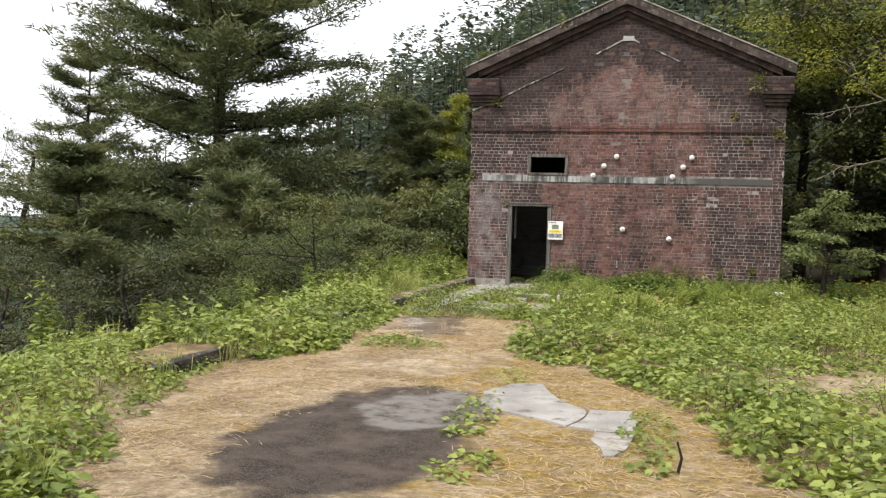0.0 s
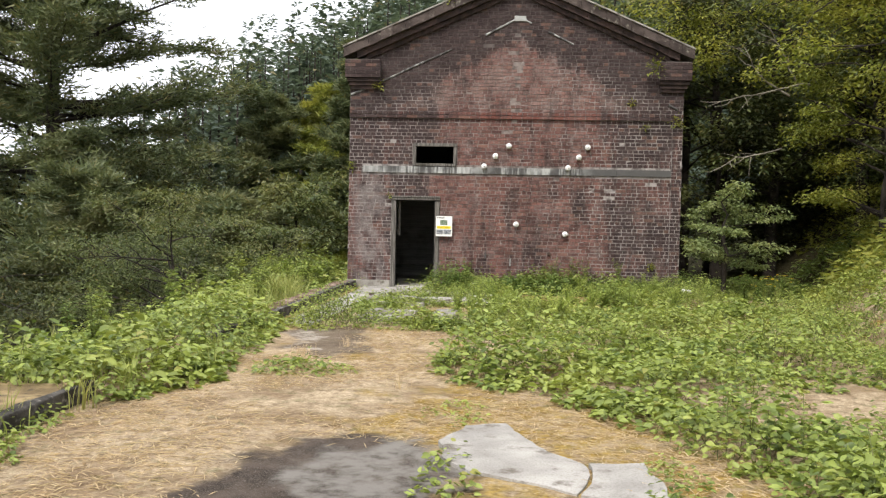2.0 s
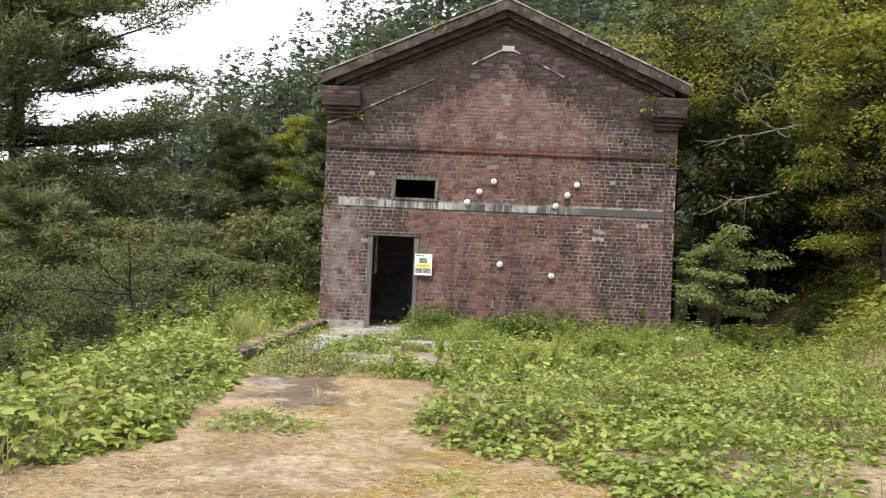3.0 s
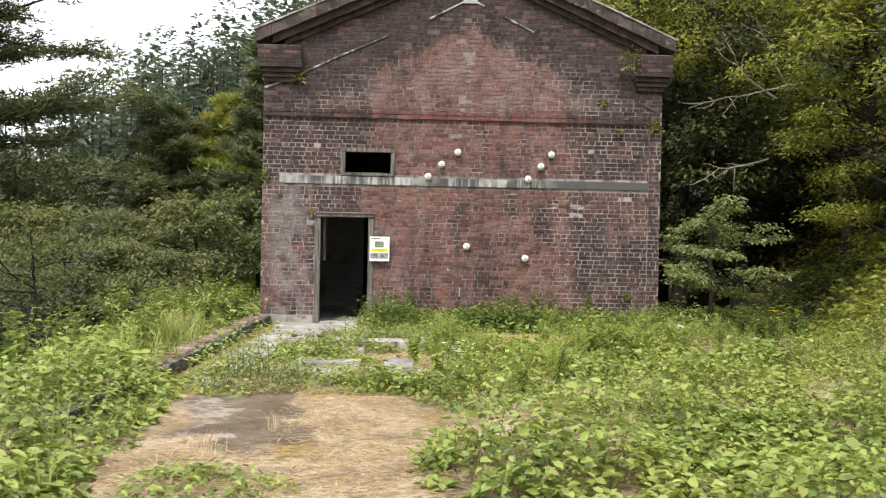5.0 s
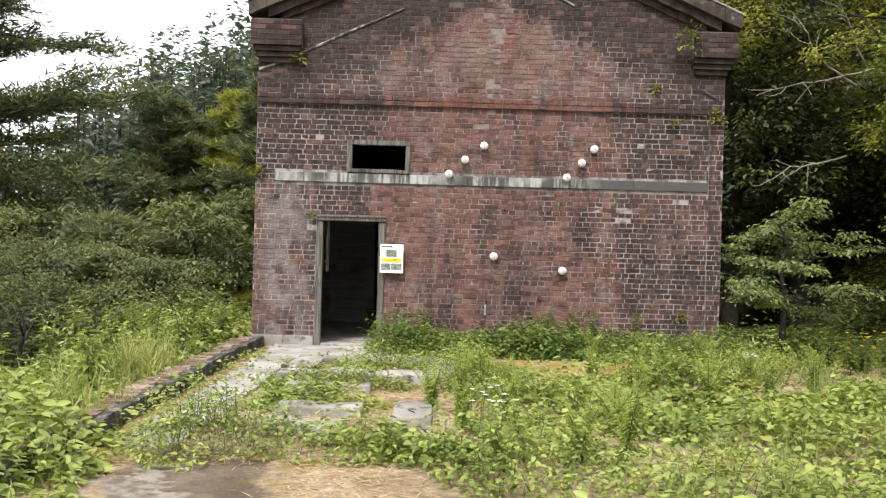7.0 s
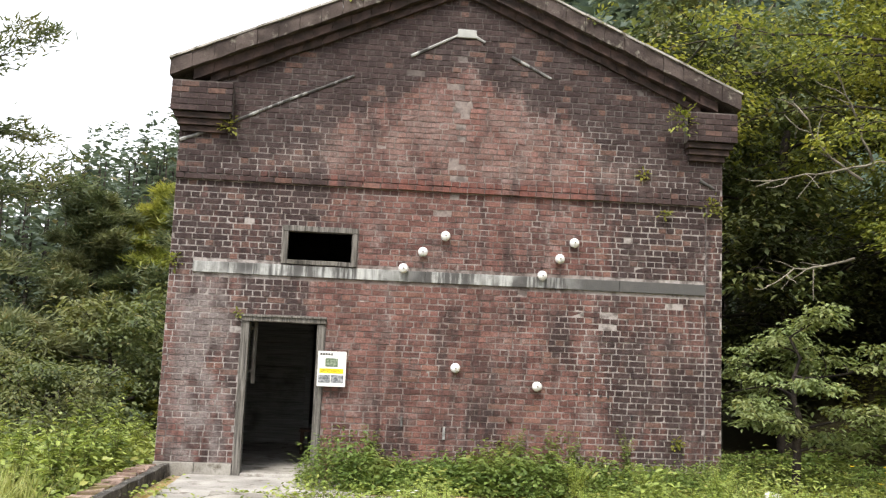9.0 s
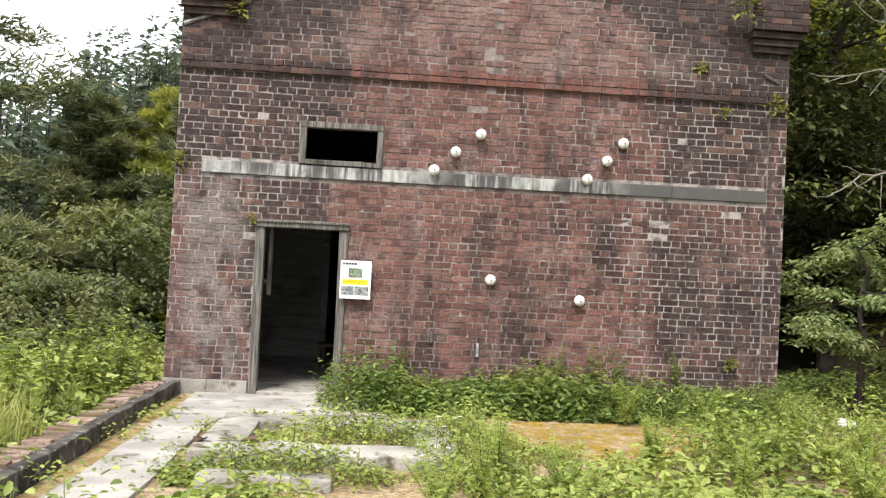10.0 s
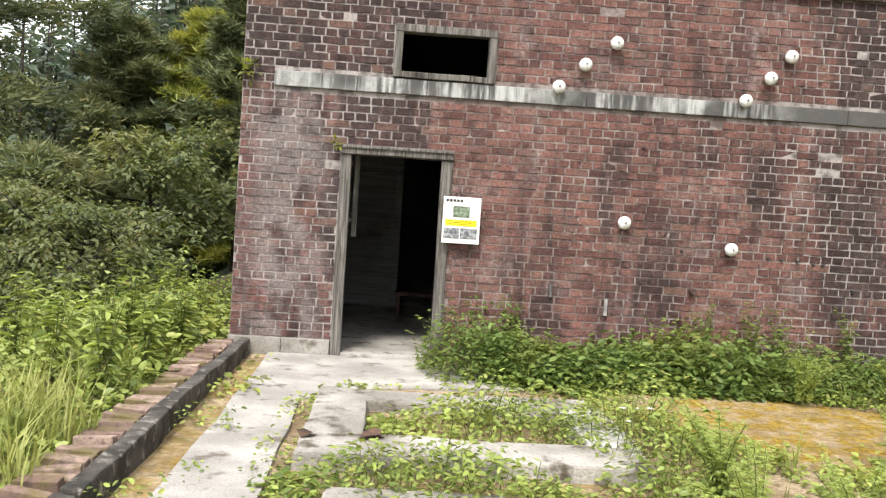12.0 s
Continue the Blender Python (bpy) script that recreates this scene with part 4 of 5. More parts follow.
def right_field(x, y):
    """Creeping cover with separate mounds and a few bare places."""
    inside_it = smooth01(x - right_edge(y), -0.1, 0.35) * (y < np.where(x > 3.6, 22.8, 19.6)) * (x < 9)
    moss_bare = 1 - smooth01(1.15 - np.hypot((x - 0.75) / 1.15, (y - 18.4) / 1.0), -0.1, 0.15)
    gaps = smooth01(soft_noise(x, y, 0.75, 2) + soft_noise(x, y, 1.9, 5) * 0.5, -0.6, -0.15)
    h = 0.13 + 0.07 * soft_noise(x, y, 0.9, 1) + 0.09 * soft_noise(x, y, 2.3, 3)
    h = np.clip(h, 0.05, 0.22) * gaps
    for mx, my, wide, tall in MOUNDS:
        d = np.hypot(x - mx, y - my) / (wide * (1 + 0.25 * soft_noise(x, y, 1.6, mx)))
        h = np.maximum(h, tall * 1.5 * (1 - smooth01(d, 0.3, 1.0)) * (1 + 0.2 * soft_noise(x, y, 3.1, my)))
    return h * inside_it * moss_bare


def left_hedge(x, y):
    d = left_edge(y) - x
    h = (0.16 + 0.36 * smooth01(d, 0.1, 0.9) - 0.34 * smooth01(d, 0.9, 1.8)) * smooth01(d, -0.1, 0.25) * (1 + 0.4 * soft_noise(x, y, 0.8, 4) + 0.2 * soft_noise(x, y, 2.4, 7))
    bare = 1 - smooth01(1 - np.hypot((x + 4.05) / 0.42, (y - 6.8) / 0.75), 0.0, 0.3)
    h = h * np.where(y > 13.5, 0.75 + 0.35 * smooth01(y, 15.5, 18), 1.0) * np.where(y < 4.5, 0.75, 1.0)
    return h * bare * (x > -9)


def wall_bush(x, y):
    return np.clip(0.5 + 0.22 * soft_noise(x, y, 1.2, 8), 0.2, 0.8) * smooth01(x, -1.95, -1.6) * (x < 3.7) * smooth01(y, 19.3, 19.75) * (y < 20.33) * np.where(x < -1.3, 1.1, 1.0)


def path_bush(x, y):
    a = np.clip(1 - np.hypot((x + 2.7) / 0.7, (y - 13.3) / 0.8), 0, 1) * 0.85
    b = np.clip(1 - np.hypot((x + 1.6) / 1.1, (y - 13.05) / 0.4), 0, 1) * 0.4
    c = np.clip(1 - np.hypot((x + 1.55) / 0.9, (y - 17.55) / 0.55), 0, 1) * 0.5
    d = np.clip(1 - np.hypot((x + 0.6) / 0.5, (y - 17.2) / 1.4), 0, 1) * 0.65
    e = np.clip(1 - np.hypot((x + 2.0) / 0.9, (y - 16.25) / 0.4), 0, 1) * 0.45
    f = np.clip(1 - np.hypot((x + 2.1) / 0.7, (y - 15.1) / 0.4), 0, 1) * 0.35
    return 1.2 * np.maximum.reduce([a, b, c, d, e, f])


def small_tufts(x, y):
    a = np.clip(1 - np.hypot((x + 2.25) / 0.6, (y - 9.2) / 0.45), 0, 1) * 0.26
    b = np.clip(1 - np.hypot((x + 0.55) / 0.16, (y - 5.6) / 1.1), 0, 1) * 0.16
    c = np.clip(1 - np.hypot((x - 0.8) / 0.16, (y - 5.2) / 1.3), 0, 1) * 0.2
    d = np.clip(1 - np.hypot((x + 0.3) / 0.2, (y - 4.0) / 0.5), 0, 1) * 0.14
    e = np.clip(1 - np.hypot((x + 0.6) / 0.3, (y - 7.4) / 0.7), 0, 1) * 0.1
    f = np.clip(1 - np.hypot((x + 3.42) / 0.2, (y - 16.5) / 4.5), 0, 1) * 0.3 * (soft_noise(x, y, 2.5, 3) > -0.1)
    g = np.clip(1 - np.hypot((x + 2.83) / 0.16, (y - 17.2) / 1.6), 0, 1) * 0.22
    h = np.clip(1 - np.hypot((x + 2.3) / 0.7, (y - 18.9) / 0.12), 0, 1) * 0.1
    return np.maximum.reduce([a, b, c, d, e, f, g, h])


weeds("field_weeds", WEED, right_field, (-3, 7.6, 0.5, 22.6), 7800, 0.066, "knee-high broad-leaved green weeds over the terrace", (22, 34), slim=0.64, seed=11)
weeds("upright_shoots", FINE, lambda x, y: 1.5 * right_field(x, y) * (soft_noise(x, y, 1.3, 12) > 0.35), (-2, 8, 9, 19.8), 900, 0.07, "upright pale green shoots among the weeds", (18, 30), spread=0.16, slim=0.3, seed=19)
weeds("hedge_shoots", FINE, lambda x, y: 1.35 * left_hedge(x, y) * (soft_noise(x, y, 1.1, 15) > 0.3), (-7, -1.5, 9, 20.3), 700, 0.08, "upright pale green shoots over the kerb", (18, 30), spread=0.14, slim=0.3, seed=20)
weeds("creeping_weeds", WEED, lambda x, y: np.minimum(right_field(x, y) * 0.5, 0.12), (-3, 7.2, 2, 19.8), 3000, 0.055, "low creeping green weeds", (8, 14), slim=0.65, seed=12, stalks=False)
weeds("edge_weeds", WEED, left_hedge, (-6.7, -1.5, -0.5, 23.5), 4300, 0.08, "lush green broad-leaved weeds over the kerb", (20, 32), slim=0.58, seed=13)
weeds("wall_weeds", WEED_DARK, wall_bush, (-2.1, 3.8, 19.2, 20.4), 1100, 0.066, "dark green nettle-like bushes along the wall's foot", (20, 34), slim=0.55, seed=14, category="bush")
weeds("path_weeds", WEED, path_bush, (-3.6, 0.2, 12.3, 19), 2600, 0.07, "green weeds over the foundation stones", (14, 24), slim=0.55, seed=15)
weeds("small_weeds", WEED, small_tufts, (-3.7, 1.2, 3, 20), 6400, 0.055, "small green weeds in the cracks", (6, 11), slim=0.6, seed=16, stalks=False)


def bank_cover(x, y):
    return np.clip(0.55 + 0.35 * soft_noise(x, y, 0.5, 6), 0.15, 1.0) * smooth01(x - 2.3 * smooth01(y, 19.8, 21.5), 5.3, 6.6)


weeds("bank_shrubs", BRIGHT, bank_cover, (5.2, 17, 5, 30), 3400, 0.15, "tangled green shrubs on the steep bank", (12, 20), rich=False, seed=17, stalks=False, category="shrubs")
# Shrubs in pine-needle green, which puts the slope's deep shade into their colour.
weeds("slope_shrubs", NEEDLE, lambda x, y: np.clip(0.6 + 0.4 * soft_noise(x, y, 0.5, 9), 0.2, 1.1) * smooth01(-x, 6.0, 7.0), (-24, -10, 8, 36), 2200, 0.17, "shrubs on the slope below the terrace, coloured dark for the shade there", (10, 18), rich=False, seed=18, stalks=False, category="shrubs")


# Added thicket: stops light from behind, and its leaf colour carries the hollow's shade.
weeds("undergrowth", SHADED_LEAF, lambda x, y: np.clip(3.2 + 1.0 * soft_noise(x, y, 0.8, 3), 1.8, 4.5) * (y > 27.4 - 0.4 * (x - 4)), (3.7, 10, 24.5, 30), 600, 0.14, "dense undergrowth added to block light behind the building, shade in its colour", (60, 90), rich=False, spread=0.25, seed=27, stalks=False, category="shrubs")


weeds("hollow_weeds", WEED_DARK, lambda x, y: 0.3 + 0.12 * soft_noise(x, y, 1.1, 4), (3.75, 8.5, 20.2, 24.5), 420, 0.09, "low dark green weeds under the trees", (12, 20), seed=28, stalks=False)


def scatter_blades():
    r = np.random.default_rng(21)
    x, y = r.uniform(-3.6, 3.0, 9000), r.uniform(1.5, 19.6, 9000)
    ok = (x > left_edge(y) - 0.2) & (x < right_edge(y) + 0.5) & (soft_noise(x, y, 1.1, 7) > -0.35) & ~((np.abs(x + 1.25) < 0.75) & (np.abs(y - 4.7) < 1.5)) & ~((x < -2.3) & (y > 13)) & ~((np.abs(x + 2.65) < 0.7) & (np.abs(y - 11.5) < 1.2)) & ~((np.abs(x + 1.2) < 0.85) & (y < 6.6))
    x, y = x[ok], y[ok]
    own = np.repeat(np.arange(len(x)), 9)
    m = len(own)
    a = r.uniform(0, 6.28, m)
    base = np.stack([x[own] + r.normal(0, 0.12, m), y[own] + r.normal(0, 0.12, m), np.zeros(m)], -1)
    base[:, 2] = height(base[:, 0], base[:, 1]) + r.uniform(0.004, 0.02, m)
    g = Gather()
    g.add(*leaf_arrays(base, np.stack([np.cos(a), np.sin(a), r.normal(0, 0.12, m)], -1), np.tile([0, 0, 1.0], (m, 1)), r.uniform(0.05, 0.16, m), r.uniform(0.004, 0.009, m), False, 0.1))
    tagged(g.make("dry_grass", STRAW), "matted dry straw-coloured grass", "grass", kind="stuff")
    x, y = r.uniform(-5.5, 7.5, 2600), r.uniform(2, 19.8, 2600)
    ok = (left_hedge(x, y) > 0.1) & (r.random(2600) < 0.5) | (right_field(x, y) > 0.08) & (y > 11) & (r.random(2600) < 0.25)
    x, y = x[ok], y[ok]
    blades("green_grass", GRASS, x, y, height(x, y), r.uniform(0.2, 0.5, len(x)), "green grass tufts among the weeds", 12, 0.04, 0.7, 0.005, 23)
    x, y = np.array([-2.5, -2.42, -2.55, -2.1, -1.2, 0.5, -0.2]), np.array([10.2, 10.05, 10.4, 10.9, 8.4, 4.2, 3.2])
    blades("dry_tuft", STRAW, x, y, height(x, y), r.uniform(0.12, 0.2, len(x)), "small tufts of dry tan grass on bare ground", 30, 0.06, 0.75, 0.0025, 26)
    x = np.concatenate([r.normal(-4.35, 0.14, 14), r.normal(-4.3, 0.3, 26)])
    y = np.concatenate([r.normal(16.6, 0.3, 14), r.uniform(13, 19, 26)])
    blades("tall_grass", GRASS, x, y, height(x, y), np.full(40, 0.6), "tall arching tufts of pale green grass behind the kerb", 26, 0.06, 0.8, 0.006, 24)


scatter_blades()


def spires(name, material, spots, tall, label, leaf=0.06, slim=0.28, per=60, seed=31, rich=False, droop=0.3, bush=0.3):
    """Upright bushy weeds: stems set with small leaves all the way up; each a thing of its own."""
    r = np.random.default_rng(seed)
    for x, y in spots:
        h = tall * r.uniform(0.75, 1.2)
        z = float(height(x, y))
        top = tagged(empty(name, x, y, z), label, "weed", name + " plants")
        g = Gather()
        for k in range(7):
            a, out = r.uniform(0, 6.28), r.uniform(0.05, bush) * h
            tip = np.array([np.cos(a) * out, np.sin(a) * out, h * r.uniform(0.7, 1.0)])
            t = np.linspace(0, 1, 5)[:, None]
            p = tip * t * np.array([1, 1, 0]) * t + tip * t * np.array([0, 0, 1]) - np.array([0, 0, 0.02])
            one = Gather()
            one.tube(p, np.linspace(0.006, 0.002, 5), 4)
            one.make("stem", STALK, top)
            f = r.uniform(0.15, 1.0, per)
            base = np.stack([tip[0] * f * f, tip[1] * f * f, tip[2] * f], -1)
            b = r.uniform(0, 6.28, per)
            way = np.stack([np.cos(b), np.sin(b), r.uniform(-0.1, 0.6, per)], -1)
            up = np.tile([0.0, 0.0, 1.0], (per, 1)) + r.normal(0, 0.2, (per, 3))
            l = leaf * (1.25 - 0.7 * f) * r.uniform(0.7, 1.3, per)
            g.add(*leaf_arrays(base, way, up, l, l * slim, rich, droop))
        g.make("foliage", material, top, True)


spires("feathery_weed", FINE, [(-0.5, 12.6), (-0.35, 13.3), (-0.75, 14.0), (-0.3, 14.6), (-0.7, 15.3), (0.1, 12.9), (1.5, 16.6), (1.9, 17.0), (2.3, 16.8), (1.7, 17.5), (2.4, 17.6), (1.2, 15.9), (2.9, 17.3), (0.6, 14.2), (0.9, 17.0), (1.3, 19.2), (2.1, 19.0), (2.7, 18.6), (1.8, 15.4), (2.6, 15.9), (-1.0, 14.8), (-0.1, 15.6), (-0.45, 16.4), (0.5, 13.2), (3.3, 16.4)],
       0.55, "pale green feathery upright weed", 0.062, 0.17, 200, 32, False, 0.3, 0.7)
spires("tall_weed", WEED, [(-4.6, 19.3), (-5.0, 18.4), (-4.5, 20.0), (-5.3, 17.2), (-4.9, 15.6), (-5.2, 13.6), (-5.4, 11.5), (-4.8, 10.2), (-5.5, 8.8), (-4.4, 20.7), (-4.7, 21.3), (-4.2, 20.2), (-4.3, 21.6), (-4.5, 19.7), (-5.4, 19.6), (-5.9, 16.3), (-5.1, 6.2), (-5.6, 4.6), (-4.7, 12.4), (-4.15, 18.8), (-4.3, 19.4), (-4.2, 17.9), (-4.6, 18.1), (-4.1, 19.8), (-4.75, 17.0), (-4.35, 15.2), (-4.9, 14.4), (-4.6, 16.0), (-5.0, 19.0)],
       0.85, "tall green weed with pairs of broad leaves", 0.13, 0.36, 16, 33, True, 0.4, 0.22)
spires("mugwort", WEED_DARK, [(-4.6, 7.6), (-4.9, 8.3), (-4.4, 9.2), (-5.0, 9.9), (-4.7, 10.8), (-5.2, 11.2), (-4.6, 11.9), (-5.0, 12.8), (-4.8, 13.9), (-5.3, 6.7), (-5.0, 5.4), (-5.5, 7.4)],
       0.72, "dark upright mugwort with a slim seed spike", 0.09, 0.3, 30, 36, False, 0.3, 0.16)
spires("aster_bush", WEED_DARK, [(4.7, 18.5), (5.0, 18.8), (5.3, 18.6), (5.15, 18.3), (4.5, 18.8), (5.6, 18.9)], 0.6, "dark green bushy weed under yellow flowers", 0.1, 0.4, 26, 35, True, 0.3, 0.35)
spires("wall_weed", WEED_DARK, [(0.55, 20.3), (0.75, 20.28), (-1.1, 20.3), (1.2, 20.2), (1.45, 20.1), (2.2, 20.2)], 0.8, "dark upright weed growing against the brick wall", 0.09, 0.45, 18, 34, True, 0.3, 0.2)


def flowers():
    r = np.random.default_rng(41)
    spots = [(-0.55 + r.normal(0, 0.12), 13.7 + r.normal(0, 0.15), r.uniform(0.3, 0.46), PETAL, "white_flower", 0.03) for k in range(12)]
    spots += [(-0.72 + r.normal(0, 0.1), 17.0 + r.normal(0, 0.15), r.uniform(0.25, 0.4), PETAL, "white_flower", 0.025) for k in range(4)]
    spots += [(4.95 + r.normal(0, 0.3), 18.6 + r.normal(0, 0.2), r.uniform(0.32, 0.62), GOLD, "yellow_flower", 0.04) for k in range(22)]
    for x, y, h, mat, name, size in spots:
        z = float(height(x, y))
        top = tagged(empty(name, x, y, z), ("white" if mat is PETAL else "golden yellow") + " daisy-like flower on a thin stalk", "flower", name + "s")
        g = Gather()
        g.tube(np.array([(0, 0, 0), (0.01, 0.005, h * 0.5), (0.02, -0.01, h)]), [0.003, 0.0025, 0.002], 4)
        g.make("stem", STALK, top)
        n = 8
        a = np.arange(n) * 2 * np.pi / n
        way = np.stack([np.cos(a), np.sin(a), np.full(n, 0.35)], -1)
        q = Gather()
        q.add(*leaf_arrays(np.tile([0.02, -0.01, h], (n, 1)), way, np.tile([0, 0, 1.0], (n, 1)), np.full(n, size), np.full(n, size * 0.5), False, 0.1))
        q.make("petals", mat, top)


flowers()


def litter():
    bm = bmesh.new()
    bmesh.ops.create_icosphere(bm, subdivisions=2, radius=0.09, matrix=Matrix.LocRotScale((3.3, 18.4, 0.22), Euler((0.3, 0.2, 0.5)), (1.4, 0.7, 0.6)))
    worn(bm, 0.03, 9)
    tagged(part("broken_porcelain", bm, PORCELAIN), "broken piece of white porcelain lying in the weeds", "litter")
    g = Gather()
    g.tube(np.array([(1.0, 4.3, 0.0), (1.02, 4.28, 0.1), (0.99, 4.3, 0.2)]), [0.012, 0.01, 0.007], 6)
    tagged(g.make("dead_stick", BARK), "short dark dead stick standing in dry grass", "stick")
    for x, y, a in ((-2.42, 16.95, 0.3), (-2.75, 16.9, 1.2), (-2.3, 17.0, 2.2)):
        b = np.array([[x, y, 0.108]])
        q = Gather()
        q.add(*leaf_arrays(b, np.array([[math.cos(a), math.sin(a), 0.1]]), np.array([[0, 0, 1.0]]), 0.16, 0.11, True, 0.1, 0.5))
        tagged(q.make("dead_leaf", IRON), "large curled brown dead leaf on the concrete", "leaf", "dead leaves")


litter()


# ---------------------------------------------------------------- trees
def limb_path(start, way, length, r, sag=0.0, wild=0.12, n=7):
    p, d = [np.array(start, float)], unit(np.array(way, float))
    for k in range(n - 1):
        d = unit(d + r.normal(0, wild, 3) + np.array([0, 0, -sag / n]))
        p.append(p[-1] + d * length / (n - 1))
    return np.array(p)


def broadleaf(name, x, y, tall, wide, leaves, leaf, material, label, seed, low=0.25, limbs=16, z=None, spread=0.26, lean=(0, 0), slim=0.5, flat=0.8):
    """A tree with trunk, limbs and twigs, and leaves in loose sprays round the twigs."""
    r = np.random.default_rng(seed)
    top = tagged(empty(name, x, y, float(height(x, y)) - 0.15 if z is None else z), label, "tree")
    g, c = Gather(), Gather()
    t = np.linspace(0, 1, 9)[:, None]
    trunk = np.concatenate([r.normal(0, 0.02 * tall, (9, 2)) * t + np.array(lean) * tall * t, tall * 0.92 * t], 1)
    g.tube(trunk, np.linspace(0.02 * tall + 0.02, 0.006 * tall, 9), 8)
    sprays = []
    for k in range(limbs):
        f = low + (1 - low) * (k + r.random()) / limbs
        s = np.array([np.interp(f, t[:, 0], trunk[:, i]) for i in range(3)])
        a = r.uniform(0, 6.28)
        reach = wide * (0.45 + 0.75 * math.sin(math.pi * min(1, 0.12 + 0.8 * (f - low) / (1 - low)))) * r.uniform(0.7, 1.15)
        p = limb_path(s, (math.cos(a), math.sin(a), r.uniform(0.05, 0.7)), reach, r, 0.25)
        g.tube(p, np.linspace(0.026 * wide ** 0.5 * (1.1 - f * 0.6), 0.008, 7), 5)
        for q in range(5):
            i = r.integers(2, 7)
            w = limb_path(p[i], unit(p[i] - p[i - 1]) + r.normal(0, 0.7, 3), reach * r.uniform(0.2, 0.45), r, 0.2, 0.2, 4)
            g.tube(w, np.linspace(0.014, 0.004, 4), 4)
            sprays += [w[2], w[3]]
    sprays = np.array(sprays)
    own = r.integers(0, len(sprays), leaves)
    off = r.normal(0, 1, (leaves, 3)) * wide * spread * np.array([0.5, 0.5, 0.5 * (1 - flat) + 0.1])
    base = sprays[own] + off
    a = np.arctan2(off[:, 1], off[:, 0]) + r.normal(0, 0.8, leaves)
    way = np.stack([np.cos(a), np.sin(a), r.normal(-0.15, 0.3, leaves)], -1)
    up = np.stack([r.normal(0, 0.35, leaves), r.normal(0, 0.35, leaves), np.ones(leaves)], -1)
    l = leaf * r.uniform(0.6, 1.3, leaves)
    c.add(*leaf_arrays(base, way, up, l, l * slim, False))
    g.make("trunk", BARK, top, True)
    c.make("crown", material, top, True)
    return top


def pine(name, x, y, tall, reach, label, seed, z=None, whorls=17, per=5, tuft=26, needle=0.2, low=0.12, thick=0.42, fat=0.034, puff=0.085, mat=None):
    """A pine: whorls of long level limbs that carry flat pads of needle tufts."""
    r = np.random.default_rng(seed)
    top = tagged(empty(name, x, y, float(height(x, y)) - 0.2 if z is None else z), label, "pine tree")
    g, c = Gather(), Gather()
    t = np.linspace(0, 1, 12)[:, None]
    trunk = np.concatenate([np.cumsum(r.normal(0, 0.03, (12, 2)), 0), tall * t], 1)
    g.tube(trunk, np.linspace(thick * 0.5, 0.04, 12), 9)
    tips, ways = [], []
    for k in range(whorls):
        f = low + (0.99 - low) * k / (whorls - 1)
        s = np.array([np.interp(f, t[:, 0], trunk[:, i]) for i in range(3)])
        a0 = r.uniform(0, 6.28)
        for j in range(per):
            a = a0 + j * 6.28 / per + r.normal(0, 0.3)
            long = reach * (1.05 - f) ** 0.6 * r.uniform(0.55, 1.2)
            p = limb_path(s + np.array([0, 0, r.normal(0, 0.015 * tall + 0.05)]), (math.cos(a), math.sin(a), r.uniform(-0.05, 0.25)), long, r, 0.1, 0.07, 9)
            p[:, 2] += 0.12 * long * np.linspace(0, 1, 9) ** 3
            g.tube(p, np.linspace(0.035 + 0.012 * long, 0.012, 9), 5)
            for i in range(2, 9):
                d = unit(p[i] - p[i - 1])
                side = np.array([-d[1], d[0], 0.0])
                for s2 in (-1, 1):
                    w = d * 0.8 + side * s2 * r.uniform(0.4, 1.0) + np.array([0, 0, r.uniform(0.0, 0.3)])
                    q = limb_path(p[i], w, long * r.uniform(0.12, 0.28), r, 0.0, 0.12, 4)
                    g.tube(q, np.linspace(0.014, 0.006, 4), 3)
                    for e in (1, 2, 3):
                        tips.append(q[e] + r.normal(0, 0.06, 3))
                        ways.append(unit(q[e] - q[e - 1]))
    tips, ways = np.array(tips), np.array(ways)
    own = np.repeat(np.arange(len(tips)), tuft)
    m = len(own)
    way = ways[own] * 0.55 + r.normal(0, 0.6, (m, 3)) * np.array([1, 1, 0.5]) + np.array([0, 0, 0.08])
    base = tips[own] + r.normal(0, puff, (m, 3)) * np.array([1, 1, 0.4])
    l = needle * r.uniform(0.7, 1.3, m)
    c.add(*needle_arrays(base, way, l, fat, r))
    g.make("trunk", BARK, top, True)
    c.make("crown", mat or NEEDLE, top)


pine("pine_tree", -21.2, 41.0, 27.0, 10.0, "tall dark pine with level limbs below the terrace", 51, whorls=22, per=6, tuft=30, needle=0.38, low=0.06, thick=0.95, fat=0.085, puff=0.34)
pine("pine_tree", -12.2, 45.0, 11.0, 3.6, "dark young pine beyond the terrace", 52, whorls=12, per=5, tuft=34, thick=0.45, needle=0.4, fat=0.06, puff=0.17)
pine("pine_tree", -14.5, 30.0, 7.8, 4.6, "dark bushy pine on the slope", 57, whorls=10, tuft=22, needle=0.36, thick=0.35, fat=0.06, puff=0.2)
pine("pine_tree", -10.4, 33.0, 6.6, 3.4, "dark bushy pine on the slope", 58, whorls=9, tuft=22, needle=0.36, thick=0.3, fat=0.06, puff=0.2)
pine("pine_tree", -21.0, 29.0, 9.4, 4.6, "dark bushy pine on the slope", 59, whorls=9, tuft=22, needle=0.36, thick=0.35, fat=0.06, puff=0.2)
pine("pine_tree", -31.0, 44.0, 17.0, 6.5, "dark pine on the slope", 53, whorls=11, tuft=14, needle=0.42, thick=0.5, fat=0.06, puff=0.2)
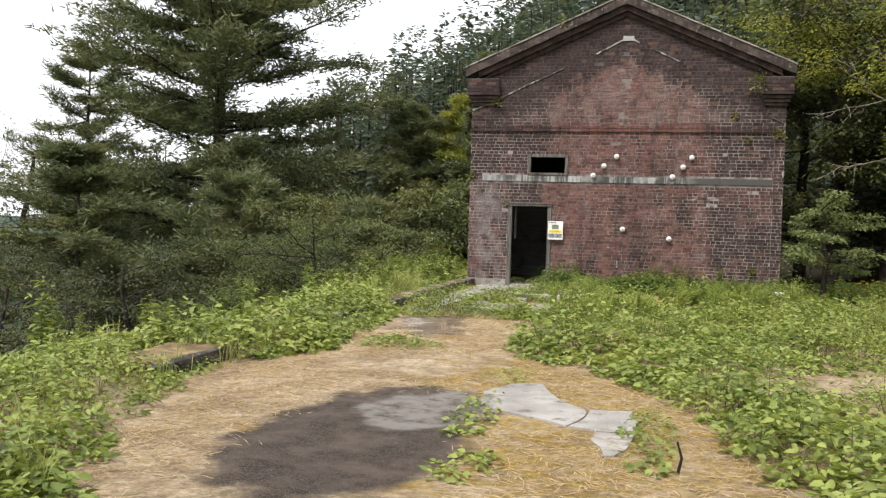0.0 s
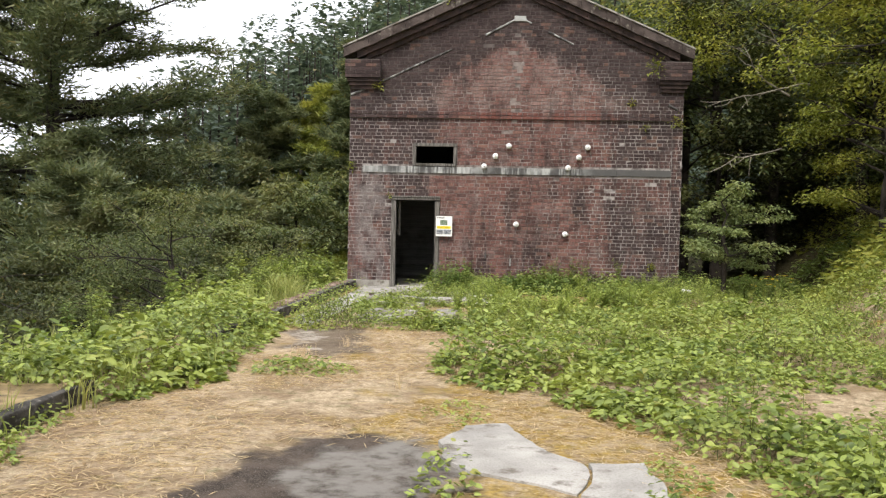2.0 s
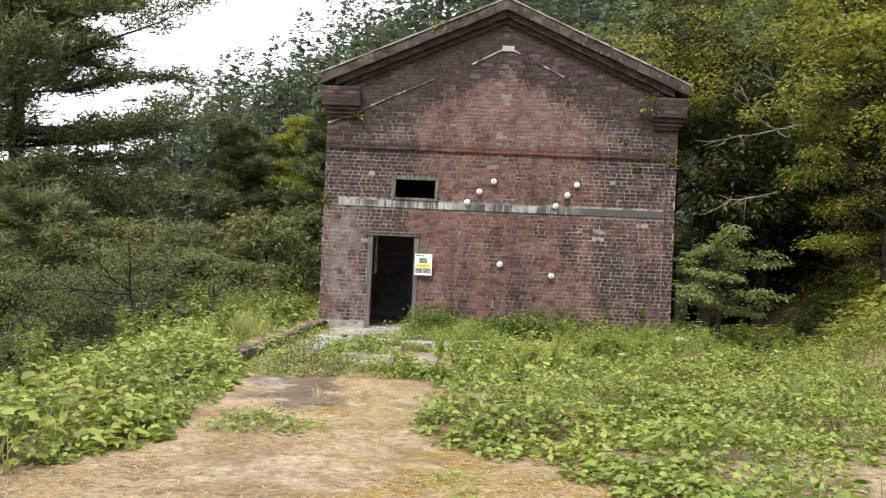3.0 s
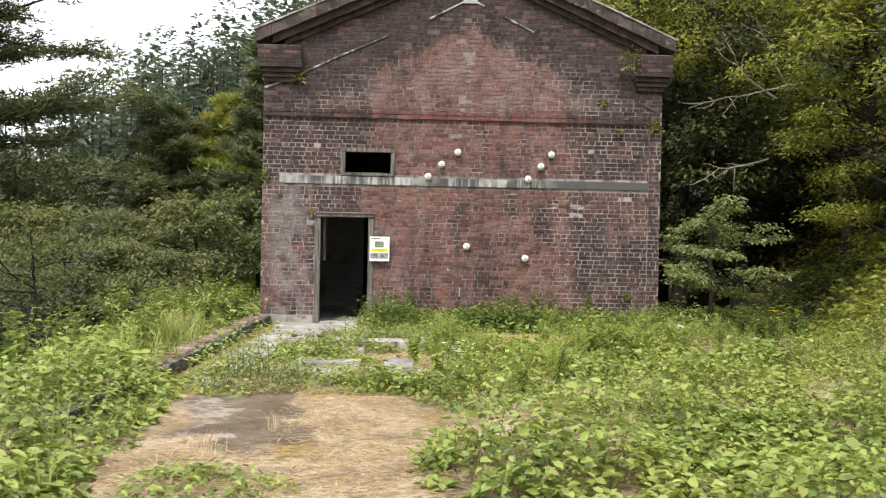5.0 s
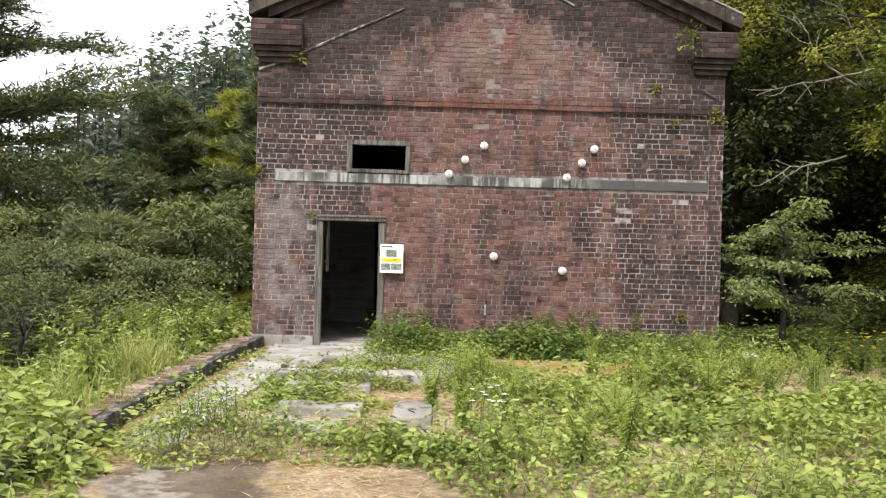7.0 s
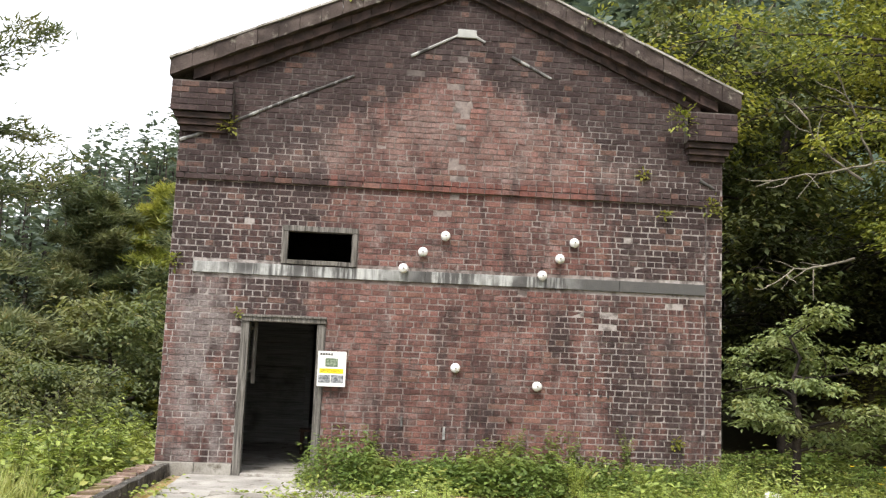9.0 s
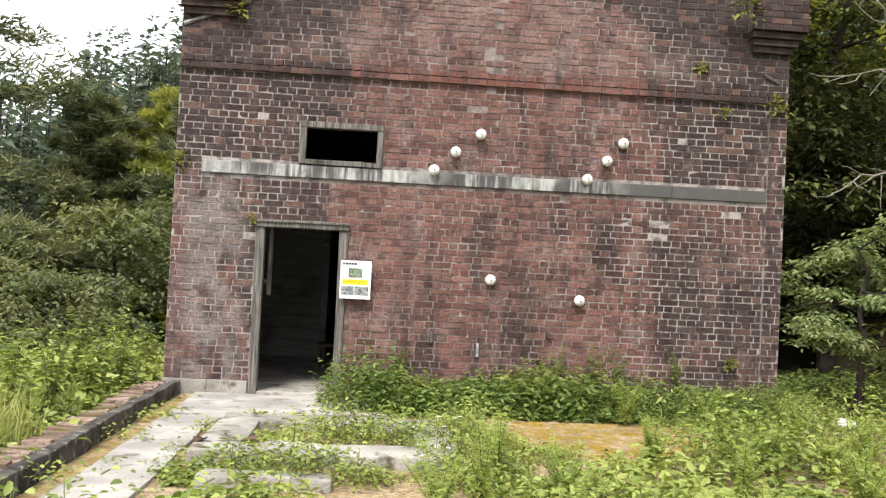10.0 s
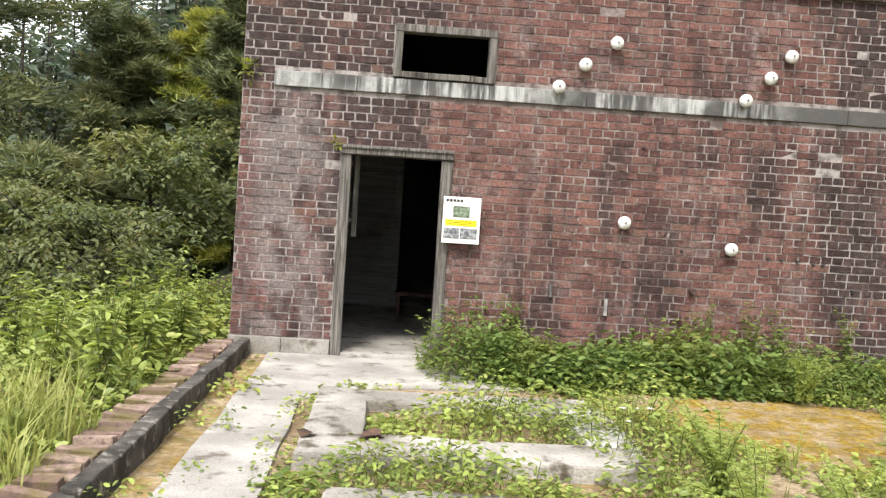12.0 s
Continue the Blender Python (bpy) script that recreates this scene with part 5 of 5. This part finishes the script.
pine("pine_tree", -7.1, 40.0, 9.6, 1.9, "narrow dark conifer behind the building", 55, whorls=14, tuft=26, needle=0.34, thick=0.3, fat=0.06, puff=0.14)
pine("larch_tree", -9.4, 46.0, 10.0, 3.0, "yellow-green feathery conifer beyond the terrace", 56, whorls=13, tuft=30, needle=0.36, thick=0.3, fat=0.07, puff=0.16, mat=BRIGHT)
GREEN_TREE = "green broadleaf tree on the slope below the terrace"
# The darkest crowns carry the slope's deep shade in their leaf colour.
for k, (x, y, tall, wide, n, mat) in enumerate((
        (-9.0, 24.0, 3.8, 2.2, 6000, SHADED_LEAF), (-6.6, 24.5, 2.1, 1.5, 5000, FOREST),
        (-7.6, 19.8, 3.0, 1.8, 9000, FOREST), (-13.5, 16.0, 5.4, 2.6, 5000, SHADED_LEAF), (-9.6, 13.5, 3.8, 1.9, 4200, SHADED_LEAF), (-14.0, 21.5, 5.6, 2.8, 5200, SHADED_LEAF),
        (-24.0, 24.0, 10.0, 4.0, 5000, FOREST), (-12.0, 36.0, 7.0, 3.0, 5600, FOREST), (-16.5, 40.0, 8.6, 3.8, 6600, SHADED_LEAF), (-8.2, 34.0, 5.0, 2.2, 5600, FOREST), (-27.0, 34.0, 12.0, 4.5, 5000, SHADED_LEAF))):
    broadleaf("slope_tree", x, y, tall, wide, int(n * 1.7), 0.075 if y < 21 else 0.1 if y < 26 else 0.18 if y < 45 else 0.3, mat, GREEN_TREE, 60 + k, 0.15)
BANK_TREE = "green broadleaf tree leaning from the wooded bank"
# The darkest crowns carry the shade of the hollow in their leaf colour.
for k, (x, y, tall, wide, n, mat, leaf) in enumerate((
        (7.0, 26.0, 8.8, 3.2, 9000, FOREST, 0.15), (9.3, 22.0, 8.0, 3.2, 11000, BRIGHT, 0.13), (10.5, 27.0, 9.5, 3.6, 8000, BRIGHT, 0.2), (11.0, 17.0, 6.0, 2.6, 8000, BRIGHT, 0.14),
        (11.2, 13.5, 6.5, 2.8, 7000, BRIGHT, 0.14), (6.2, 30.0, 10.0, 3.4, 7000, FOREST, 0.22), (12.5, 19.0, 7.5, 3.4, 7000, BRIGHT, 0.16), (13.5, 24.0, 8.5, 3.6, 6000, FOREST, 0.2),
        (4.9, 27.5, 9.0, 3.0, 9000, SHADED_LEAF, 0.15), (15.0, 32.0, 11.0, 4.5, 6000, FOREST, 0.26), (9.5, 34.0, 11.0, 4.0, 6000, FOREST, 0.26), (5.6, 26.2, 9.0, 2.8, 12000, SHADED_LEAF, 0.15), (8.3, 23.0, 8.2, 2.9, 14000, FOREST, 0.12), (8.3, 16.0, 5.2, 2.3, 9000, BRIGHT, 0.12), (7.5, 19.6, 5.6, 1.9, 12000, BRIGHT, 0.09), (8.4, 21.2, 7.4, 2.3, 12000, BRIGHT, 0.1))):
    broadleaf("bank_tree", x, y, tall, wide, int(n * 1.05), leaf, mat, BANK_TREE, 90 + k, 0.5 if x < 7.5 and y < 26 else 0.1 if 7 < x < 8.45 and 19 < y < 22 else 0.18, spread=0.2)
broadleaf("bank_tree", 8.9, 22.2, 8.0, 3.0, 17000, 0.11, BRIGHT, BANK_TREE, 119, 0.4, 18, None, 0.2, (-0.24, -0.05))
broadleaf("maple_sapling", 4.4, 20.2, 2.4, 0.88, 8000, 0.08, SAPLING, "small light green tree with level sprays beside the wall", 121, 0.3, 15, None, 0.26, (0, -0.03), 0.5, 0.95)


def dead_branches():
    r = np.random.default_rng(130)
    for k, (start, end) in enumerate((((6.4, 21.2, 4.75), (4.2, 20.6, 4.3)), ((6.2, 21.4, 4.7), (5.3, 21.0, 5.9)), ((6.0, 21.4, 4.5), (4.8, 20.9, 5.5)), ((5.9, 21.4, 3.3), (4.3, 20.8, 2.9)))):
        a, b = np.array(start), np.array(end)
        t = np.linspace(0, 1, 10)[:, None]
        p = a + (b - a) * t + np.cumsum(r.normal(0, 0.035, (10, 3)), 0)
        top = tagged(empty("dead_branch"), "bare pale branch reaching out of the trees", "branch", "bare branches")
        g = Gather()
        g.tube(p, np.linspace(0.024, 0.006, 10), 6)
        g.make("limb", TWIG, top)
        for i in range(3, 9):
            q = limb_path(p[i], unit(p[i] - p[i - 1]) + r.normal(0, 0.6, 3), 0.5, r, 0, 0.2, 4)
            g = Gather()
            g.tube(q, np.linspace(0.01, 0.003, 4), 4)
            g.make("twig", TWIG, top)


dead_branches()


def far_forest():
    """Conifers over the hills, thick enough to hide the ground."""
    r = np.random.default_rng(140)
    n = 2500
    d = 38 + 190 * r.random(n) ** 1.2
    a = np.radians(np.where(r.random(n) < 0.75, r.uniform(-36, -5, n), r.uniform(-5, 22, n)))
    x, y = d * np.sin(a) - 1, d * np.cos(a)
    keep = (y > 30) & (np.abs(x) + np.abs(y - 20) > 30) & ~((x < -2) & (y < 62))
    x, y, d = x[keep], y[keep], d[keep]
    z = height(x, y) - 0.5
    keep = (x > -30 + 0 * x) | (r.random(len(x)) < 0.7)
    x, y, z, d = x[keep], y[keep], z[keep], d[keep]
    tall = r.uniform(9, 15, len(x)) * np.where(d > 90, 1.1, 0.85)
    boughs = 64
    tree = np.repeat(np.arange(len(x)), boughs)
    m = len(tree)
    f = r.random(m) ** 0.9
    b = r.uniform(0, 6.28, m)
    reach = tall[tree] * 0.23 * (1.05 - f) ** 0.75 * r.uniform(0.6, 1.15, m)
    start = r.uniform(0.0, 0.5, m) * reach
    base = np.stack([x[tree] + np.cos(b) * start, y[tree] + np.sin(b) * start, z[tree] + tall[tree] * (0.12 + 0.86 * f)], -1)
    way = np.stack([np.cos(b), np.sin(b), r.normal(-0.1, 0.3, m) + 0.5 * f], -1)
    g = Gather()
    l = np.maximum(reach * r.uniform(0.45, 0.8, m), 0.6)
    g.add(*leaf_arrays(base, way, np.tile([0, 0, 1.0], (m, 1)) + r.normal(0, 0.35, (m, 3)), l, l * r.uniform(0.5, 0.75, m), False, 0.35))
    # The forest's haze is in its leaf colour; there is no haze in the air.
    tagged(g.make("far_conifers", HILL, None, True), "conifer forest over the hillside, blue-green haze put into its colour", "forest", kind="stuff")
    g = Gather()
    for k in range(0, len(x), 1):
        if d[k] < 80:
            g.tube(np.array([(x[k], y[k], z[k]), (x[k], y[k], z[k] + tall[k] * 0.9)]), [0.16, 0.04], 4)
    tagged(g.make("far_trunks", BARK), "trunks of the hillside conifers", "forest", kind="stuff")


far_forest()


def wall_plants():
    r = np.random.default_rng(150)
    for x, y, z, size, n in ((-3.15, FRONT - 0.12, 4.5, 0.16, 60), (2.85, FRONT - 0.28, 4.92, 0.24, 110), (-3.75, FRONT - 0.05, 2.68, 0.12, 40), (2.42, FRONT - 0.05, 4.15, 0.1, 24),
                             (3.35, FRONT - 0.06, 3.75, 0.18, 50), (2.9, FRONT - 0.05, 0.6, 0.1, 40), (2.7, FRONT - 0.05, 3.62, 0.1, 26), (-1.6, FRONT - 0.3, 6.35, 0.16, 30), (1.7, FRONT - 0.3, 6.25, 0.2, 36), (-2.87, FRONT - 0.06, 2.05, 0.05, 16)):
        top = tagged(empty("wall_fern", x, y, z), "small yellow-green plant rooted in the brickwork", "plant", "plants in the wall")
        base = r.normal(0, 0.35, (n, 3)) * size * np.array([1, 0.4, 1])
        way = base + np.array([0, -0.6 * size, 0.1 * size]) + r.normal(0, 0.2 * size, (n, 3))
        g = Gather()
        l = r.uniform(0.04, 0.08, n)
        g.add(*leaf_arrays(base, way, np.tile([0, -0.3, 1.0], (n, 1)), l, l * 0.55, True))
        g.make("foliage", BRIGHT, top)
        g = Gather()
        for k in range(5):
            g.tube(np.array([(0, 0.06, 0), base[k] * 0.5, base[k]]), [0.004, 0.003, 0.002], 4)
        g.make("stem", STALK, top)


wall_plants()


# ---------------------------------------------------------------- the bricks of the front
def lay_bricks():
    """English bond in courses round the openings; those round the doorway are pieces of their own."""
    r = np.random.default_rng(160)
    faces = np.array([[0, 1, 2, 3], [1, 0, 4, 5], [2, 1, 5, 6], [3, 2, 6, 7], [0, 3, 7, 4]])

    def shape(w, h):
        i = 0.0035
        a = [(i, -0.002, i), (w - i, -0.002, i), (w - i, -0.002, h - i), (i, -0.002, h - i), (0, 0.03, 0), (w, 0.03, 0), (w, 0.03, h), (0, 0.03, h)]
        v = np.array(a)
        return v

    g, singles, shared, count = Gather(), [], {}, 0
    z, row = 0.0, 0
    while z < 6.5:
        h = COURSE - JOINT
        spans = [(LEFT + 0.002, RIGHT - 0.002)]
        cut = []
        mid = z + h / 2
        if z < 0.145:
            cut.append((-9, DOOR[0]))
        if mid < DOOR[2]:
            cut.append((DOOR[0] - 0.01, DOOR[1] + 0.01))
        if WINDOW[2] - 0.03 < mid < WINDOW[3] + 0.03:
            cut.append((WINDOW[0] - 0.01, WINDOW[1] + 0.01))
        if BAND_Z[0] - 0.03 < mid < BAND_Z[1] + 0.03:
            cut.append((LEFT + 0.3, RIGHT - 0.22))
        reach = (6.54 - z - h) / PITCH
        spans = [(max(LEFT + 0.002, MID - reach), min(RIGHT - 0.002, MID + reach))]
        for a, b in cut:
            spans = [s for p, q in spans for s in ((p, min(q, a)), (max(p, b), q)) if s[1] - s[0] > 0.03]
        # joints also fall where the corner strips begin
        for edge in (RIGHT - 0.22,):
            if z < 3.75:
                spans = [s for p, q in spans for s in (((p, edge - 0.001), (edge + 0.001, q)) if p < edge - 0.02 < q - 0.02 else ((p, q),))]
        long = row % 2 == 0
        size = 0.222 if long else 0.1055
        start = LEFT - r.uniform(0.0, size)
        for a, b in spans:
            k = math.floor((a - start) / (size + JOINT))
            while True:
                x0, x1 = start + k * (size + JOINT), start + k * (size + JOINT) + size
                k += 1
                if x0 >= b:
                    break
                x0, x1 = max(x0, a), min(x1, b)
                if x1 - x0 < 0.025:
                    continue
                # gaps and broken bricks down the middle of the gable
                if abs((x0 + x1) / 2 + 0.1) < 0.1 and 3.6 < z < 5.6 and r.random() < 0.4:
                    sunk = 0.03
                else:
                    sunk = 0.025 if r.random() < 0.002 else 0.0
                out = proud(max(LEFT, (x0 + x1) / 2), z + 0.001) - sunk
                belt = 0.018 if 3.75 < z < 3.92 else 0.0
                y = FRONT - out - belt + r.normal(0, 0.0018)
                near = x1 < -0.55 and z < 1.95
                if near and count < 300 and abs(x1 - x0 - size) < 1e-6:
                    singles.append((x0, y, z + r.normal(0, 0.001), long))
                    count += 1
                else:
                    v = shape(x1 - x0, h) + np.array([x0, y, z + r.normal(0, 0.001)])
                    v[:4] += r.normal(0, 0.0022, (4, 3))
                    g.add(v, faces)
        z += COURSE
        row += 1
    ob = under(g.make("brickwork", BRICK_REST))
    ob["kind"] = "stuff"
    ob["label"] = "soot-dark and red bricks in bonded courses"
    for x, y, z, long in singles:
        if long not in shared:
            first = from_arrays("brick", shape(0.222 if long else 0.1055, COURSE - JOINT), [faces], BRICK)
            shared[long] = first.data
            b = first
        else:
            b = new("brick", shared[long])
        under(b)
        b.location = (x, y, z)


lay_bricks()
